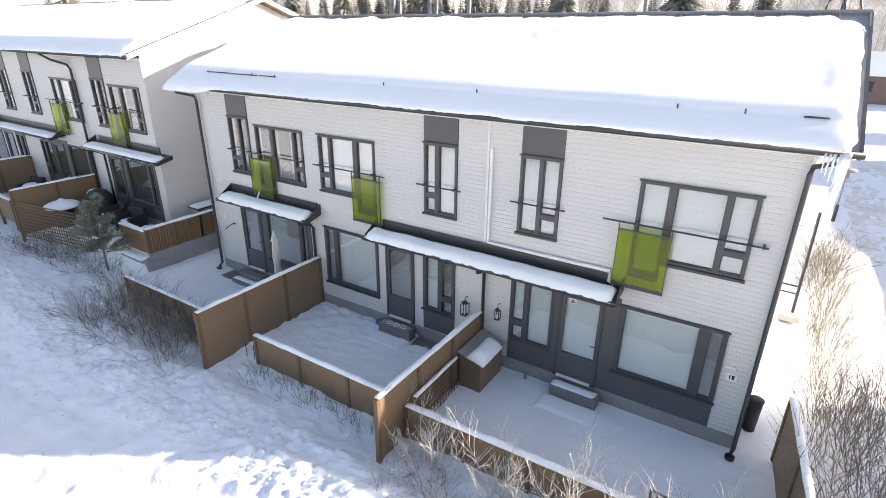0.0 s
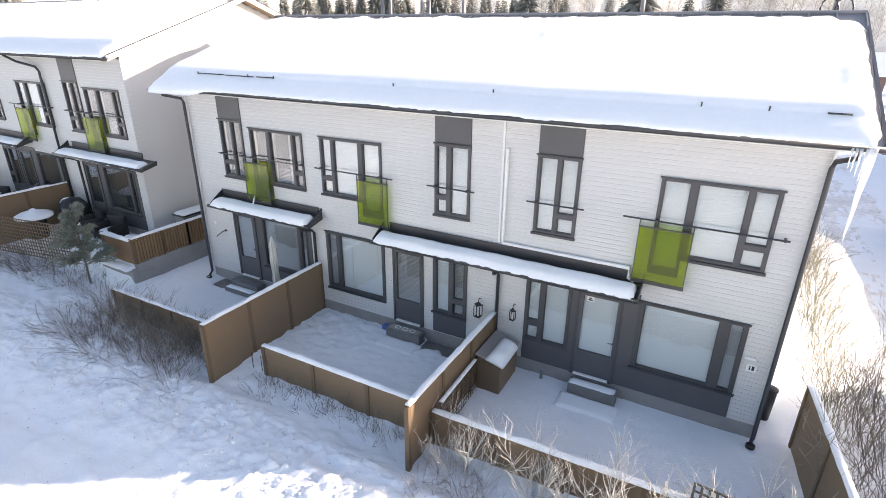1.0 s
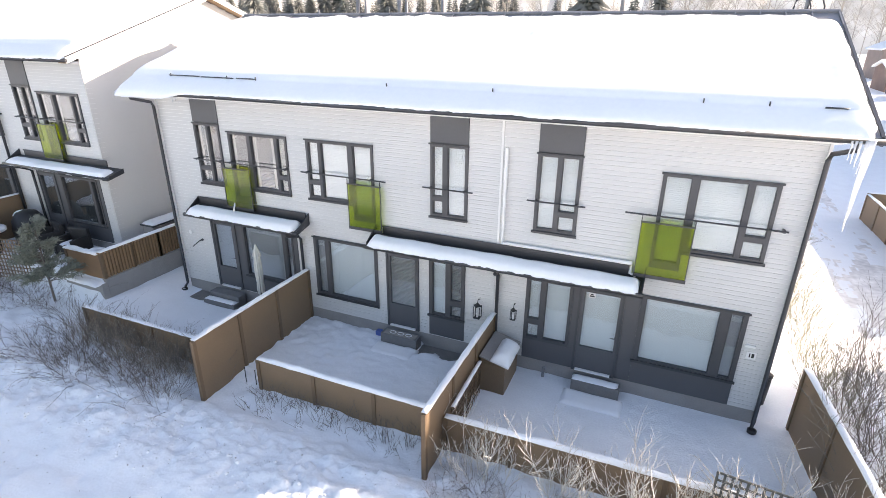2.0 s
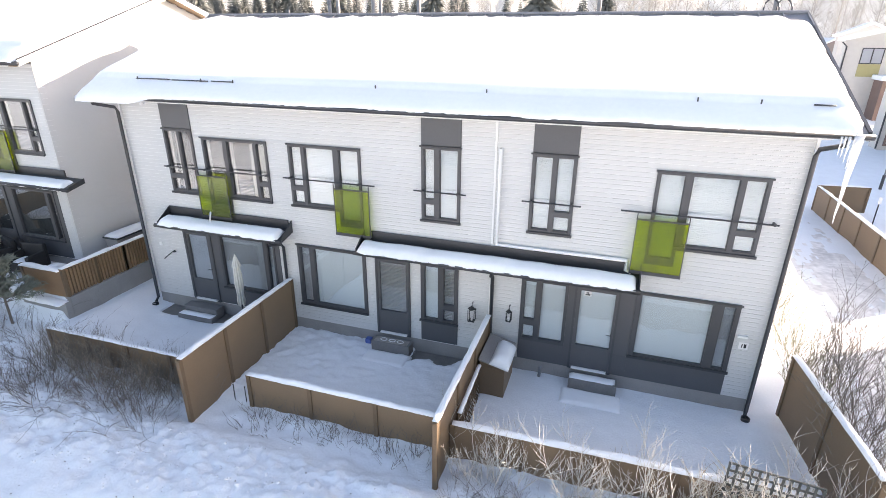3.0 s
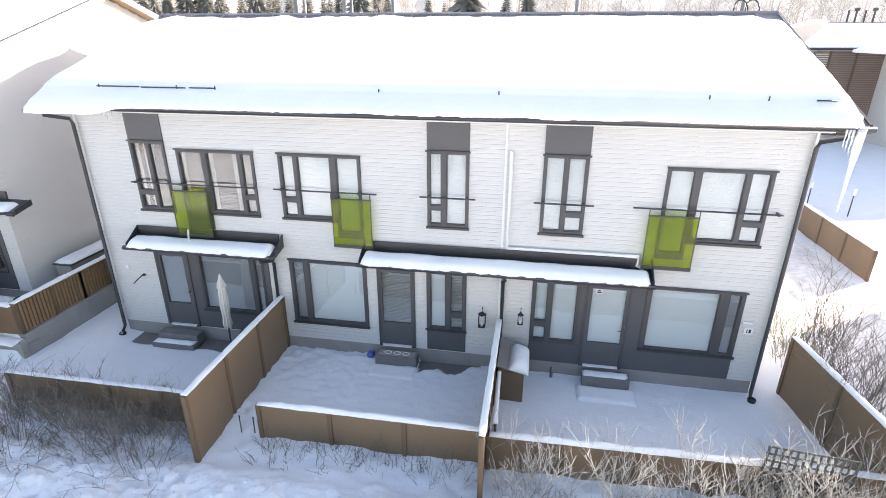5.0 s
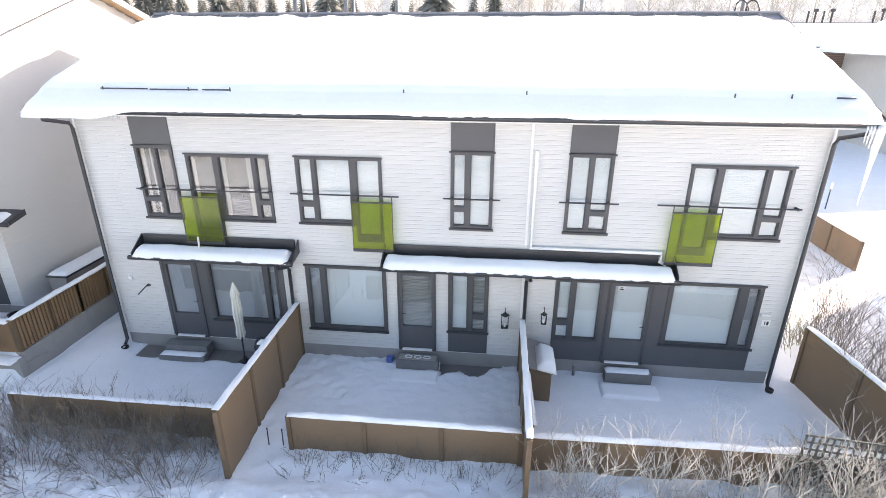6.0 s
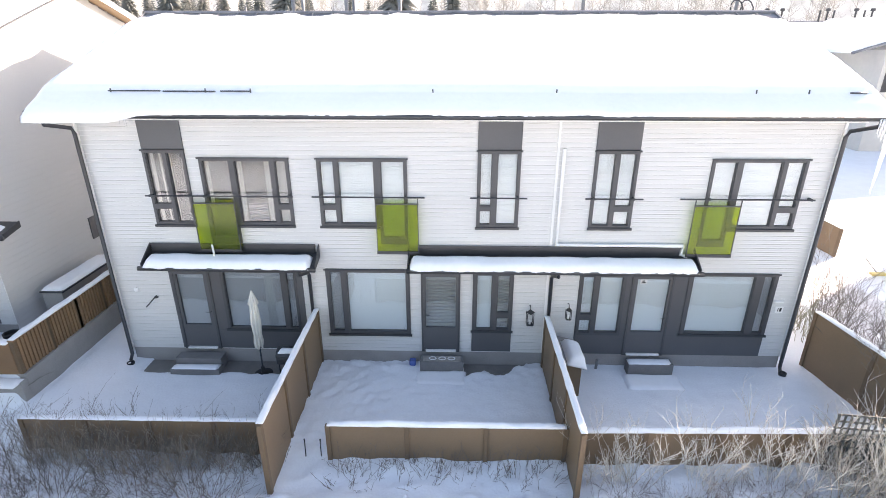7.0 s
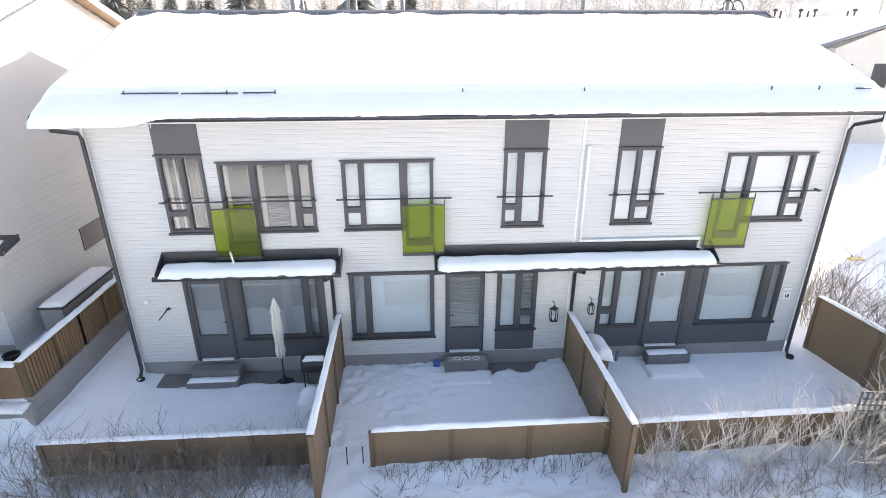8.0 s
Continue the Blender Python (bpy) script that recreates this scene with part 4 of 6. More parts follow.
straw_kinds = [shrub("straw-coloured leafless hedge along the path", (2.1, 12.0 + 4 * k, 0), shrub_mesh(95 + k, 20, 0.95, 0.5, 0.1, 0.008, 4, 0.45), STRAW) for k in range(2)]
row_of(straw_kinds, [(1.95 + 0.01 * k + rnd.uniform(-0.12, 0.12), 10.9 + 0.72 * k) for k in range(18)], 8)
row_of(dark_kinds, [(2.0 + rnd.uniform(-0.2, 0.6), 20.0 + 0.9 * k) for k in range(6)], 9)

# hedge across the lane, mirrored in the upper windows
row_of(tall_kinds, [(-34 + 1.15 * k + rnd.uniform(-0.3, 0.3), -10.2 + rnd.uniform(-0.8, 0.6)) for k in range(36)], 71, 1.15)
row_of(tan_kinds, [(-33 + 1.6 * k + rnd.uniform(-0.4, 0.4), -8.7 + rnd.uniform(-0.5, 0.5)) for k in range(24)], 72, 1.3)

# ---- broken snow and grit along the ploughed bank ----
rnd = random.Random(21)
bm = bmesh.new()
for _ in range(1500):
    x, y = rnd.uniform(-24, -1.5), rnd.gauss(4.75, 0.45)
    if not 3.5 < y < 6.1:
        continue
    r = rnd.uniform(0.012, 0.034) * (1.5 if rnd.random() < 0.08 else 1)
    made_v = bmesh.ops.create_icosphere(bm, subdivisions=1, radius=r, matrix=pose(x, y, height(x, y) - 0.35 * r, rnd.uniform(0, 90), rnd.uniform(0, 90), 0))["verts"]
    for v in made_v:
        v.co += Vector((rnd.uniform(-1, 1), rnd.uniform(-1, 1), rnd.uniform(-1, 1))) * r * 0.3
        v.co.z = height(x, y) + (v.co.z - height(x, y)) * 0.7
tagged(part("snow_clods", bm, SNOW, None, "", True), "broken clods of ploughed snow along the bank", "snow", "", "stuff")
bm = bmesh.new()
for _ in range(260):
    x, y = rnd.uniform(-22, -2), rnd.gauss(4.3, 1.0)
    if not 1.5 < y < 6.2:
        continue
    r = rnd.uniform(0.006, 0.017)
    bmesh.ops.create_cube(bm, size=r, matrix=pose(x, y, height(x, y) + 0.3 * r, rnd.uniform(0, 90), rnd.uniform(0, 90), rnd.uniform(0, 90)))
tagged(part("grit", bm, POST, None), "scattered dark grit and leaf scraps on snow", "grit", "", "stuff")

# ---- unseen house, added and shaped to shade the front garden ----
east = thing("east_house", "unseen white house with a single-pitch roof, placed to shade the garden", "house", "row houses", at=(19, 19, 0))
bm = bmesh.new()
pts = [(15.5, 0.0), (23.2, 0.0), (23.2, 12.1), (15.5, 4.75)]
a = [bm.verts.new((18.0, p, q)) for p, q in pts]
b = [bm.verts.new((20.0, p, q)) for p, q in pts]
for k in range(4):
    bm.faces.new((a[k], a[(k + 1) % 4], b[(k + 1) % 4], b[k]))
bm.faces.new(a[::-1])
bm.faces.new(b)
bmesh.ops.recalc_face_normals(bm, faces=bm.faces)
part("wall", bm, WHITE, east)
bm = bmesh.new()
a = [bm.verts.new((x, p, q)) for x, p, q in ((17.8, 15.3, 4.60), (20.2, 15.3, 4.60), (20.2, 23.3, 12.30), (17.8, 23.3, 12.30))]
b = [bm.verts.new(v.co + Vector((0, 0, 0.3))) for v in a]
for k in range(4):
    bm.faces.new((a[k], a[(k + 1) % 4], b[(k + 1) % 4], b[k]))
bm.faces.new(a[::-1])
bm.faces.new(b)
bmesh.ops.recalc_face_normals(bm, faces=bm.faces)
part("roof", bm, SNOW, east)


# ---- roof fittings ----
SL = (RIDGE[1] - EAVE[1]) / (RIDGE[0] - EAVE[0])


def on_back(y):
    return RIDGE[1] - SL * (y - RIDGE[0])


def vent(x, y, tall, r, cap):
    z = on_back(y)
    v = thing("roof_vent", "slim grey metal roof vent pipe", "roof vent", "roof vents", at=(x, y, z))
    part("pipe", tube(bmesh.new(), [(x, y, z - 0.1), (x, y, z + tall)], r, 12), VENT, v, "", True)
    part("collar", lathe(bmesh.new(), [(r * 1.8, 0), (r * 1.5, 0.12), (r * 1.05, 0.18)], (x, y, z), 12), ROOF, v)
    if cap:
        part("cowl", lathe(bmesh.new(), [(r * 1.1, 0), (r * 1.7, 0.05), (r * 1.7, 0.2), (r * 0.6, 0.28)], (x, y, z + tall), 12), VENT, v)


for x, y, tall, r, cap in ((-12.15, 15.7, 1.1, 0.06, True), (-11.9, 15.8, 1.3, 0.05, False), (-10.62, 15.7, 1.2, 0.06, True), (-10.42, 15.8, 1.0, 0.05, False),
                           (-9.08, 15.6, 1.15, 0.06, True), (-3.85, 15.8, 1.6, 0.06, False), (0.42, 15.7, 1.3, 0.055, False), (-13.4, 15.3, 0.5, 0.03, False)):
    vent(x, y, tall, r, cap)
hoop = thing("roof_ladder", "dark steel roof ladder with two hoops", "roof ladder", at=(0.4, 15.4, on_back(15.4)))
for dx in (0.1, 0.38):
    pts = [(dx, 15.35, on_back(15.35) - 0.02)] + [(dx + 0.17 - 0.17 * math.cos(a), 15.35 + 0.1 * math.sin(a), on_back(15.35) + 0.47 + 0.21 * math.sin(a)) for a in (0, 0.6, 1.2, 1.8, 2.4, 3.14)] + [(dx + 0.34, 15.4, on_back(15.4))]
    part("hoop", tube(bmesh.new(), pts, 0.02, 6), METAL, hoop, "", True)
for k in range(4):
    part("rung", tube(bmesh.new(), [(0.1, 15.5 + 0.3 * k, on_back(15.5 + 0.3 * k) + 0.06), (0.72, 15.5 + 0.3 * k, on_back(15.5 + 0.3 * k) + 0.06)], 0.014, 6), WHITE, hoop)

guard = thing("snow_guard", "dark steel snow guard half buried in roof snow", "snow guard", at=(-7.5, 9.86, 6.3))
for a, b, z in ((-14.35, -13.3, 6.478), (-13.25, -12.2, 6.47), (-12.1, -11.5, 6.474), (0.12, 0.44, 6.47)):
    part("guard_rail", tube(bmesh.new(), [(a, 9.85, z), (b, 9.85, z)], 0.014, 8), METAL, guard, "", True)
for x in (-14.3, -12.4, -11.5, -5.49, -1.66, -0.66, -7.9):
    part("guard_bracket", boxes([(x - 0.012, x + 0.012, 9.845, 9.86, 6.2, 6.525)]), METAL, guard)


def icicle(x, y, z, ln, r, lean=0.0):
    rnd_i = random.Random(int(ln * 1000))
    bm = bmesh.new()
    pts = [(x + lean * t + rnd_i.uniform(-0.004, 0.004), y + rnd_i.uniform(-0.004, 0.004), z - ln * t) for t in [k / 9 for k in range(10)]]
    tube(bm, pts, r, 8, 0.12)
    return tagged(part("icicle", bm, ICE, None, "", True), "long clear icicle hanging from the eaves gutter", "icicle", "eaves icicles")


icicle(0.73, 9.38, 6.08, 1.48, 0.065, -0.03)
icicle(0.68, 9.38, 6.06, 0.55, 0.035, -0.03)
icicle(0.60, 9.38, 6.05, 0.42, 0.025)
icicle(0.54, 9.38, 6.05, 0.36, 0.022)
icicle(0.49, 9.38, 6.05, 0.30, 0.02)
for k in range(5):
    icicle(-13.95 + 0.06 * k + 0.02 * (k % 2), 9.36, 5.98, 0.07 + 0.03 * (k % 3), 0.011)


# ---- patio things ----
def door_step(x0, x1, mat, label, seed, low=0.135):
    s = thing("door_step", label, "door steps", "patio steps", at=((x0 + x1) / 2, 9.8, 0))
    part("upper_step", boxes([(x0 + 0.05, x1 - 0.02, 9.74, F - 0.10, -0.02, 0.29)], 0.01), mat, s)
    if low < 0.05:
        return s
    part("lower_step", boxes([(x0, x1, 9.50, 9.738, -0.02, low)], 0.01), mat, s)
    snow_pad("step_snow", x0 + 0.03, x1 - 0.03, 9.51, 9.73, low, 0.03, "thin snow on the lower step", seed)
    return s


STEP = material("step_wood", (0.19, 0.185, 0.18), 0.8, vary=0.15, scale=4, bump=0.3)
door_step(-14.20, -13.02, STEP, "grey wooden steps below the patio door, swept bare", 31)
door_step(-8.30, -7.20, STEP, "grey wooden steps with a patterned doormat", 32, 0.0)
door_step(-3.36, -2.24, STEP, "grey wooden step with snowy tread above drifted snow", 33, 0.0)
snow_pad("step_snow", -8.34, -7.15, 9.2, 9.76, 0.0, 0.06, "snow heaped before the step", 35)
snow_pad("step_snow", -3.45, -2.15, 9.2, 9.76, 0.0, 0.055, "snow heaped before the step", 36)
snow_pad("step_snow", -3.30, -2.30, 9.76, 10.0, 0.29, 0.025, "snow on the upper step", 34)
mat_ob = thing("doormat", "worn grey doormat with pale ring pattern", "doormat", at=(-7.7, 9.86, 0.29))
part("mat", boxes([(-8.18, -7.28, 9.76, 9.98, 0.291, 0.305)], 0.004), material("mat_fibre", (0.33, 0.31, 0.28), 0.95, vary=0.3, scale=7, bump=0.5), mat_ob)
for x in (-7.95, -7.72, -7.5):
    bm = bmesh.new()
    pts = [(x + 0.085 * math.cos(a), 9.87 + 0.06 * math.sin(a), 0.308) for a in [k * math.pi / 5 for k in range(11)]]
    part("ring_pattern", tube(bm, pts, 0.012, 4), WHITE, mat_ob)
drift = thing("crate", "blue plastic crate beside the steps", "crate", at=(-8.45, 9.95, 0))
part("body", boxes([(-8.52, -8.37, 9.93, 10.08, 0.0, 0.17)], 0.012), material("blue_plastic", (0.08, 0.14, 0.4), 0.5, vary=0.1), drift)


def lantern(x, z, small=False):
    k = 0.72 if small else 1.0
    l = thing("wall_lantern", "black metal lantern hanging from a wall hook", "lantern", "wall lanterns", at=(x, 9.98, z))
    pts = [(x, F - 0.01, z + 0.36), (x, F - 0.10, z + 0.42), (x, 9.96, z + 0.40), (x, 9.95, z + 0.34)]
    part("hook", tube(bmesh.new(), pts, 0.009, 6), BLACK, l)
    w, h = 0.075 * k, 0.30 * k
    z1 = z + 0.27
    part("base", boxes([(x - w, x + w, 9.95 - w, 9.95 + w, z1 - h - 0.02, z1 - h)], 0.004), BLACK, l)
    for a in (-1, 1):
        for b in (-1, 1):
            part("bar", boxes([(x + a * w - 0.008, x + a * w + 0.008, 9.95 + b * w - 0.008, 9.95 + b * w + 0.008, z1 - h, z1)]), BLACK, l)
    bm = lathe(bmesh.new(), [(w * 1.5, 0), (w * 0.5, 0.06), (0.012, 0.075), (0.012, 0.10)], (x, 9.95, z1), 4)
    part("roof", bm, BLACK, l)
    part("candle", lathe(bmesh.new(), [(0.025, 0), (0.025, 0.1), (0.01, 0.11)], (x, 9.95, z1 - h), 8), WHITE, l, "white candle")


lantern(-5.68, 1.27)
lantern(-4.80, 1.34, True)

plate = thing("number_plate", "small white house sign with two dark marks", "house sign", at=(0.07, F, 1.6))
part("board", boxes([(-0.02, 0.16, F - 0.022, F - 0.004, 1.53, 1.69)], 0.006), WHITE, plate)
part("mark", boxes([(0.03, 0.05, F - 0.026, F - 0.0225, 1.565, 1.655)]), BLACK, plate)
part("mark", boxes([(0.075, 0.12, F - 0.026, F - 0.0225, 1.565, 1.655)]), BLACK, plate)
sensor = thing("wall_lamp", "small white wall light above the sign", "wall lamp", at=(0.0, F, 1.82))
part("body", boxes([(-0.09, 0.11, F - 0.07, F - 0.004, 1.80, 1.85)], 0.012), WHITE, sensor)
hook = thing("wall_hook", "dark metal bracket on the boarded wall", "wall hook", at=(-14.6, F, 1.7))
part("arm", tube(bmesh.new(), [(-14.5, F - 0.01, 1.78), (-14.52, F - 0.16, 1.74), (-14.62, F - 0.30, 1.62)], 0.014, 6), METAL, hook)
part("disc", lathe(bmesh.new(), [(0.05, 0), (0.05, 0.02)], (-14.5, F - 0.03, 1.74), 12), METAL, hook)
cap = thing("air_vent", "round white vent cap on the wall", "vent cap", at=(-14.95, F, 1.95))
bm = lathe(bmesh.new(), [(0.06, 0), (0.06, 0.02), (0.03, 0.035)], (0, 0, 0), 14)
bmesh.ops.transform(bm, matrix=pose(-14.95, F, 1.93, 90), verts=bm.verts)
part("disc", bm, WHITE, cap)

# closed parasol
par = thing("parasol", "closed white canvas parasol on a dark pole", "parasol", at=(-12.0, 9.62, 0))
part("pole", tube(bmesh.new(), [(-12.0, 9.62, -0.05), (-12.0, 9.62, 2.16)], 0.02, 8), METAL, par)
part("foot", lathe(bmesh.new(), [(0.22, -0.03), (0.22, 0.03), (0.05, 0.06), (0.04, 0.22)], (-12.0, 9.62, -0.05), 16), BLACK, par)
bm = bmesh.new()
n = 24
rings = []
for z, r, fold in ((0.72, 0.12, 0.5), (0.85, 0.15, 0.5), (1.05, 0.12, 0.4), (1.35, 0.15, 0.35), (1.65, 0.135, 0.3), (1.85, 0.10, 0.3), (1.86, 0.16, 0.25), (2.0, 0.10, 0.2), (2.13, 0.045, 0.1), (2.2, 0.012, 0.0)):
    rings.append([bm.verts.new((-12.0 + 0.78 * r * (1 - fold * (k % 3 == 0)) * math.cos(2 * math.pi * k / n), 9.62 + 0.78 * r * (1 - fold * (k % 3 == 0)) * math.sin(2 * math.pi * k / n), z + 0.05 * math.sin(k * 1.3) * (z < 0.8))) for k in range(n)])
for r0, r1 in zip(rings, rings[1:]):
    for k in range(n):
        bm.faces.new((r0[k], r0[(k + 1) % n], r1[(k + 1) % n], r1[k]))
bm.faces.new(rings[-1])
part("canopy", bm, CANVAS, par, "folded white canvas")

grill = thing("grill", "black kettle grill on a trolley beside the fence", "grill", at=(-11.2, 9.42, 0))
for dx in (-0.25, 0.25):
    for dy in (-0.16, 0.16):
        part("leg", tube(bmesh.new(), [(-11.2 + dx, 9.42 + dy, -0.05), (-11.2 + dx, 9.42 + dy, 0.52)], 0.014, 6), BLACK, grill)
part("body", boxes([(-11.5, -10.9, 9.22, 9.62, 0.5, 0.68)], 0.03), BLACK, grill)
bm = bmesh.new()
ang = [k * math.pi / 8 for k in range(9)]
la = [[bm.verts.new((x, 9.42 - 0.2 * math.cos(a), 0.68 + 0.17 * math.sin(a))) for a in ang] for x in (-11.5, -10.9)]
for k in range(8):
    bm.faces.new((la[0][k], la[0][k + 1], la[1][k + 1], la[1][k]))
bm.faces.new(la[0])
bm.faces.new(la[1][::-1])
bmesh.ops.recalc_face_normals(bm, faces=bm.faces)
part("lid", bm, METAL, grill, "rounded dark lid", False)
part("handle", tube(bmesh.new(), [(-11.4, 9.2, 0.74), (-11.4, 9.17, 0.76), (-11.0, 9.17, 0.76), (-11.0, 9.2, 0.74)], 0.012, 6), METAL, grill)
snow_pad("grill_snow", -11.45, -10.95, 9.26, 9.42, 0.80, 0.06, "snow on the grill lid", 41)
snow_pad("snow_heap", -11.55, -10.95, 8.75, 9.2, 0.02, 0.34, "rounded heap of snow beside the grill", 42)

for x in (-10.28, -9.98):
    stake = thing("garden_stake", "thin dark stake standing in the snow", "stake", "garden stakes", at=(x, 7.0, 0))
    part("rod", tube(bmesh.new(), [(x, 7.0, -0.2), (x + 0.01, 7.0, 0.36)], 0.011, 6), BLACK, stake)
    part("knob", lathe(bmesh.new(), [(0.012, 0), (0.018, 0.015), (0.008, 0.03)], (x + 0.01, 7.0, 0.36), 8), BLACK, stake)

stub = thing("drain_stub", "short white drain pipe lying over the canopy", "pipe", at=(-12.85, 9.95, 3.0))
part("pipe", tube(bmesh.new(), [(-12.92, 10.07, 3.16), (-12.88, 9.98, 3.13), (-12.80, 9.84, 3.0), (-12.78, 9.80, 2.93)], 0.022, 8), WHITE, stub, "", True)

notice = thing("door_notice", "small white sticker with dark symbol on the door glass", "sticker", at=(-3.1, F + 0.012, 2.27))
part("sheet", boxes([(-3.19, -3.04, F + 0.011, F + 0.0165, 2.21, 2.33)]), WHITE, notice)
part("symbol", boxes([(-3.165, -3.065, F + 0.006, F + 0.0108, 2.235, 2.265), (-3.15, -3.09, F + 0.006, F + 0.0108, 2.28, 2.305)]), BLACK, notice)

# storage box and lattice beside the fence
store = thing("storage_box", "brown wooden storage box with a sloping grey lid", "storage box", at=(-4.9, 9.4, 0))
part("body", boxes([(-5.2, -4.64, 8.92, 9.98, -0.05, 0.72)], 0.008), FENCE, store)
bm = boxes([(-5.23, -4.58, 8.86, 10.02, 0.0, 0.04)], 0.006)
bmesh.ops.transform(bm, matrix=Matrix.Translation((-5.2, 0, 0.90)) @ pose(0, 0, 0, 0, 14, 0) @ Matrix.Translation((5.2, 0, 0)), verts=bm.verts)
part("lid", bm, CONCRETE, store, "grey weathered lid")
bm = bmesh.new()
tri = [(-5.2, 0.72), (-4.64, 0.72), (-4.64, 0.755), (-5.2, 0.895)]
a = [bm.verts.new((p, 8.93, q)) for p, q in tri]
b = [bm.verts.new((p, 9.97, q)) for p, q in tri]
for k in range(4):
    bm.faces.new((a[k], a[(k + 1) % 4], b[(k + 1) % 4], b[k]))
bm.faces.new(a[::-1])
bm.faces.new(b)
bmesh.ops.recalc_face_normals(bm, faces=bm.faces)
part("gable_board", bm, FENCE, store)
sp = snow_pad("box_snow", -4.96, -4.52, 8.86, 9.8, 0.0, 0.17, "thick pillow of snow on the box lid", 44)
sp.matrix_world = Matrix.Translation((-5.2, 0, 0.945)) @ pose(0, 0, 0, 0, 14, 0) @ Matrix.Translation((5.2, 0, 0))


def lattice(label, p0, p1, z0, z1, pitch, mat, wide=0.022, deep=0.012, tilt=0.0, cap=0, rows=None):
    """An open lattice panel of single laths, upright and level."""
    p0, p1 = Vector((*p0, 0)), Vector((*p1, 0))
    d = (p1 - p0).normalized()
    s = Vector((-d.y, d.x, 0))
    ln = (p1 - p0).length
    m = Matrix(((d.x, s.x, 0, p0.x), (d.y, s.y, 0, p0.y), (0, 0, 1, z0), (0, 0, 0, 1))) @ pose(0, 0, 0, tilt)
    t = thing("lattice_panel", label, "lattice", "lattice panels", at=(p0.x, p0.y, z0))

    def lath(name, r):
        bm = boxes([r])
        bmesh.ops.transform(bm, matrix=m, verts=bm.verts)
        part(name, bm, mat, t)
    n = int(ln / pitch)
    for k in range(n + 1):
        x = ln * k / n
        lath("lath", (x - wide / 2, x + wide / 2, -deep, -0.0005, 0, z1 - z0))
    rz = rows or max(2, int((z1 - z0) / pitch))
    for k in range(rz + 1):
        z = (z1 - z0) * k / rz
        lath("cross_lath", (-0.02, ln + 0.02, 0.0005, deep, z - wide / 2, z + wide / 2))
    return t


lattice("brown wooden lattice leaning along the fence, snow on top", (-5.12, 7.08), (-5.16, 8.78), 0.0, 0.86, 0.12, POST)
snow_strip("lattice_snow", (-5.12, 7.1, 0.87), (-5.16, 8.76, 0.87), 0.08, 0.05, "snow along the top of the lattice", 51)
DARKLATH = material("grey_green_lath", (0.07, 0.078, 0.075), 0.7, vary=0.2)
lattice("dark grey-green lattice panel leaning among bare shrubs", (-0.60, 6.86), (0.66, 6.72), 0.0, 1.28, 0.105, DARKLATH, 0.036, 0.014, 0.0, rows=9)

bin_ = thing("dustbin", "black plastic bin by the house corner", "bin", at=(0.60, 11.0, 0))
part("body", lathe(bmesh.new(), [(0.115, 0.0), (0.14, 0.62), (0.135, 0.7)], (0.60, 11.0, 0), 16), BLACK, bin_, "", True)
part("lid", lathe(bmesh.new(), [(0.15, 0.7), (0.155, 0.75), (0.08, 0.79)], (0.60, 11.0, 0), 16), BLACK, bin_, "", True)
for x0, y0 in ((-15.36, 9.86), (0.37, 9.84)):
    g = thing("drain_gully", "black drain gully below the downpipe", "drain", "drain gullies", at=(x0, y0, 0))
    part("rim", lathe(bmesh.new(), [(0.085, -0.02), (0.09, 0.05), (0.07, 0.055), (0.06, 0.02)], (x0, y0, 0.02), 14), BLACK, g)
tap = thing("wall_tap", "metal standpipe by the plinth", "tap", at=(-4.0, 9.98, 0))
part("pipe", tube(bmesh.new(), [(-4.0, 9.98, -0.02), (-4.0, 9.98, 0.26), (-3.97, 9.94, 0.3)], 0.035, 8), VENT, tap)

# ---- next house's raised patio ----
PZ = 0.80
wall = thing("retaining_wall", "rough grey concrete retaining wall below the slatted fence", "retaining wall", at=(-16.6, 9.8, 0))
part("side_wall", boxes([(-16.78, -16.57, 8.32, 12.4, -0.2, 0.80)], 0.012), CONCRETE, wall)
part("front_wall", boxes([(-18.2, -16.57, 8.14, 8.318, -0.1, 0.70)], 0.012), CONCRETE, wall)
snow_strip("wall_snow", (-18.2, 8.12, 0.69), (-16.6, 8.12, 0.69), 0.28, 0.1, "snow on the low concrete wall", 61)
sf = thing("slatted_fence", "stained wooden fence of upright slats on concrete", "fence", "garden fences", at=(-16.62, 10, 0.8))
for k in range(5):
    y = 8.36 + 0.95 * k
    part("post", boxes([(-16.70, -16.61, y - 0.045, y + 0.045, 0.8, 1.6)], 0.006), POST, sf)
part("back_board", boxes([(-16.655, -16.645, 8.4, 12.3, 0.84, 1.56)]), POST, sf)
for k in range(38):
    y = 8.42 + 0.1 * k
    part("slat", boxes([(-16.644, -16.61, y, y + 0.062, 0.82, 1.58)]), SLAT, sf)
part("top_rail", boxes([(-16.71, -16.59, 8.3, 12.3, 1.60, 1.63)], 0.005), SLAT, sf)
snow_strip("fence_snow", (-16.65, 8.32, 1.635), (-16.65, 12.2, 1.635), 0.16, 0.06, "snow along the slatted fence", 62)
ff = thing("fence", "short brown board fence at the corner of the raised patio", "fence", "garden fences", at=(-17.4, 8.3, 0.7))
part("panel", boxes([(-18.15, -16.72, 8.325, 8.355, 0.74, 1.56)]), SLAT, ff)
part("post", boxes([(-18.2, -18.11, 8.3, 8.39, 0.7, 1.6)]), POST, ff)
snow_strip("fence_snow", (-18.15, 8.34, 1.565), (-16.72, 8.34, 1.565), 0.16, 0.1, "snow on the short fence", 63)
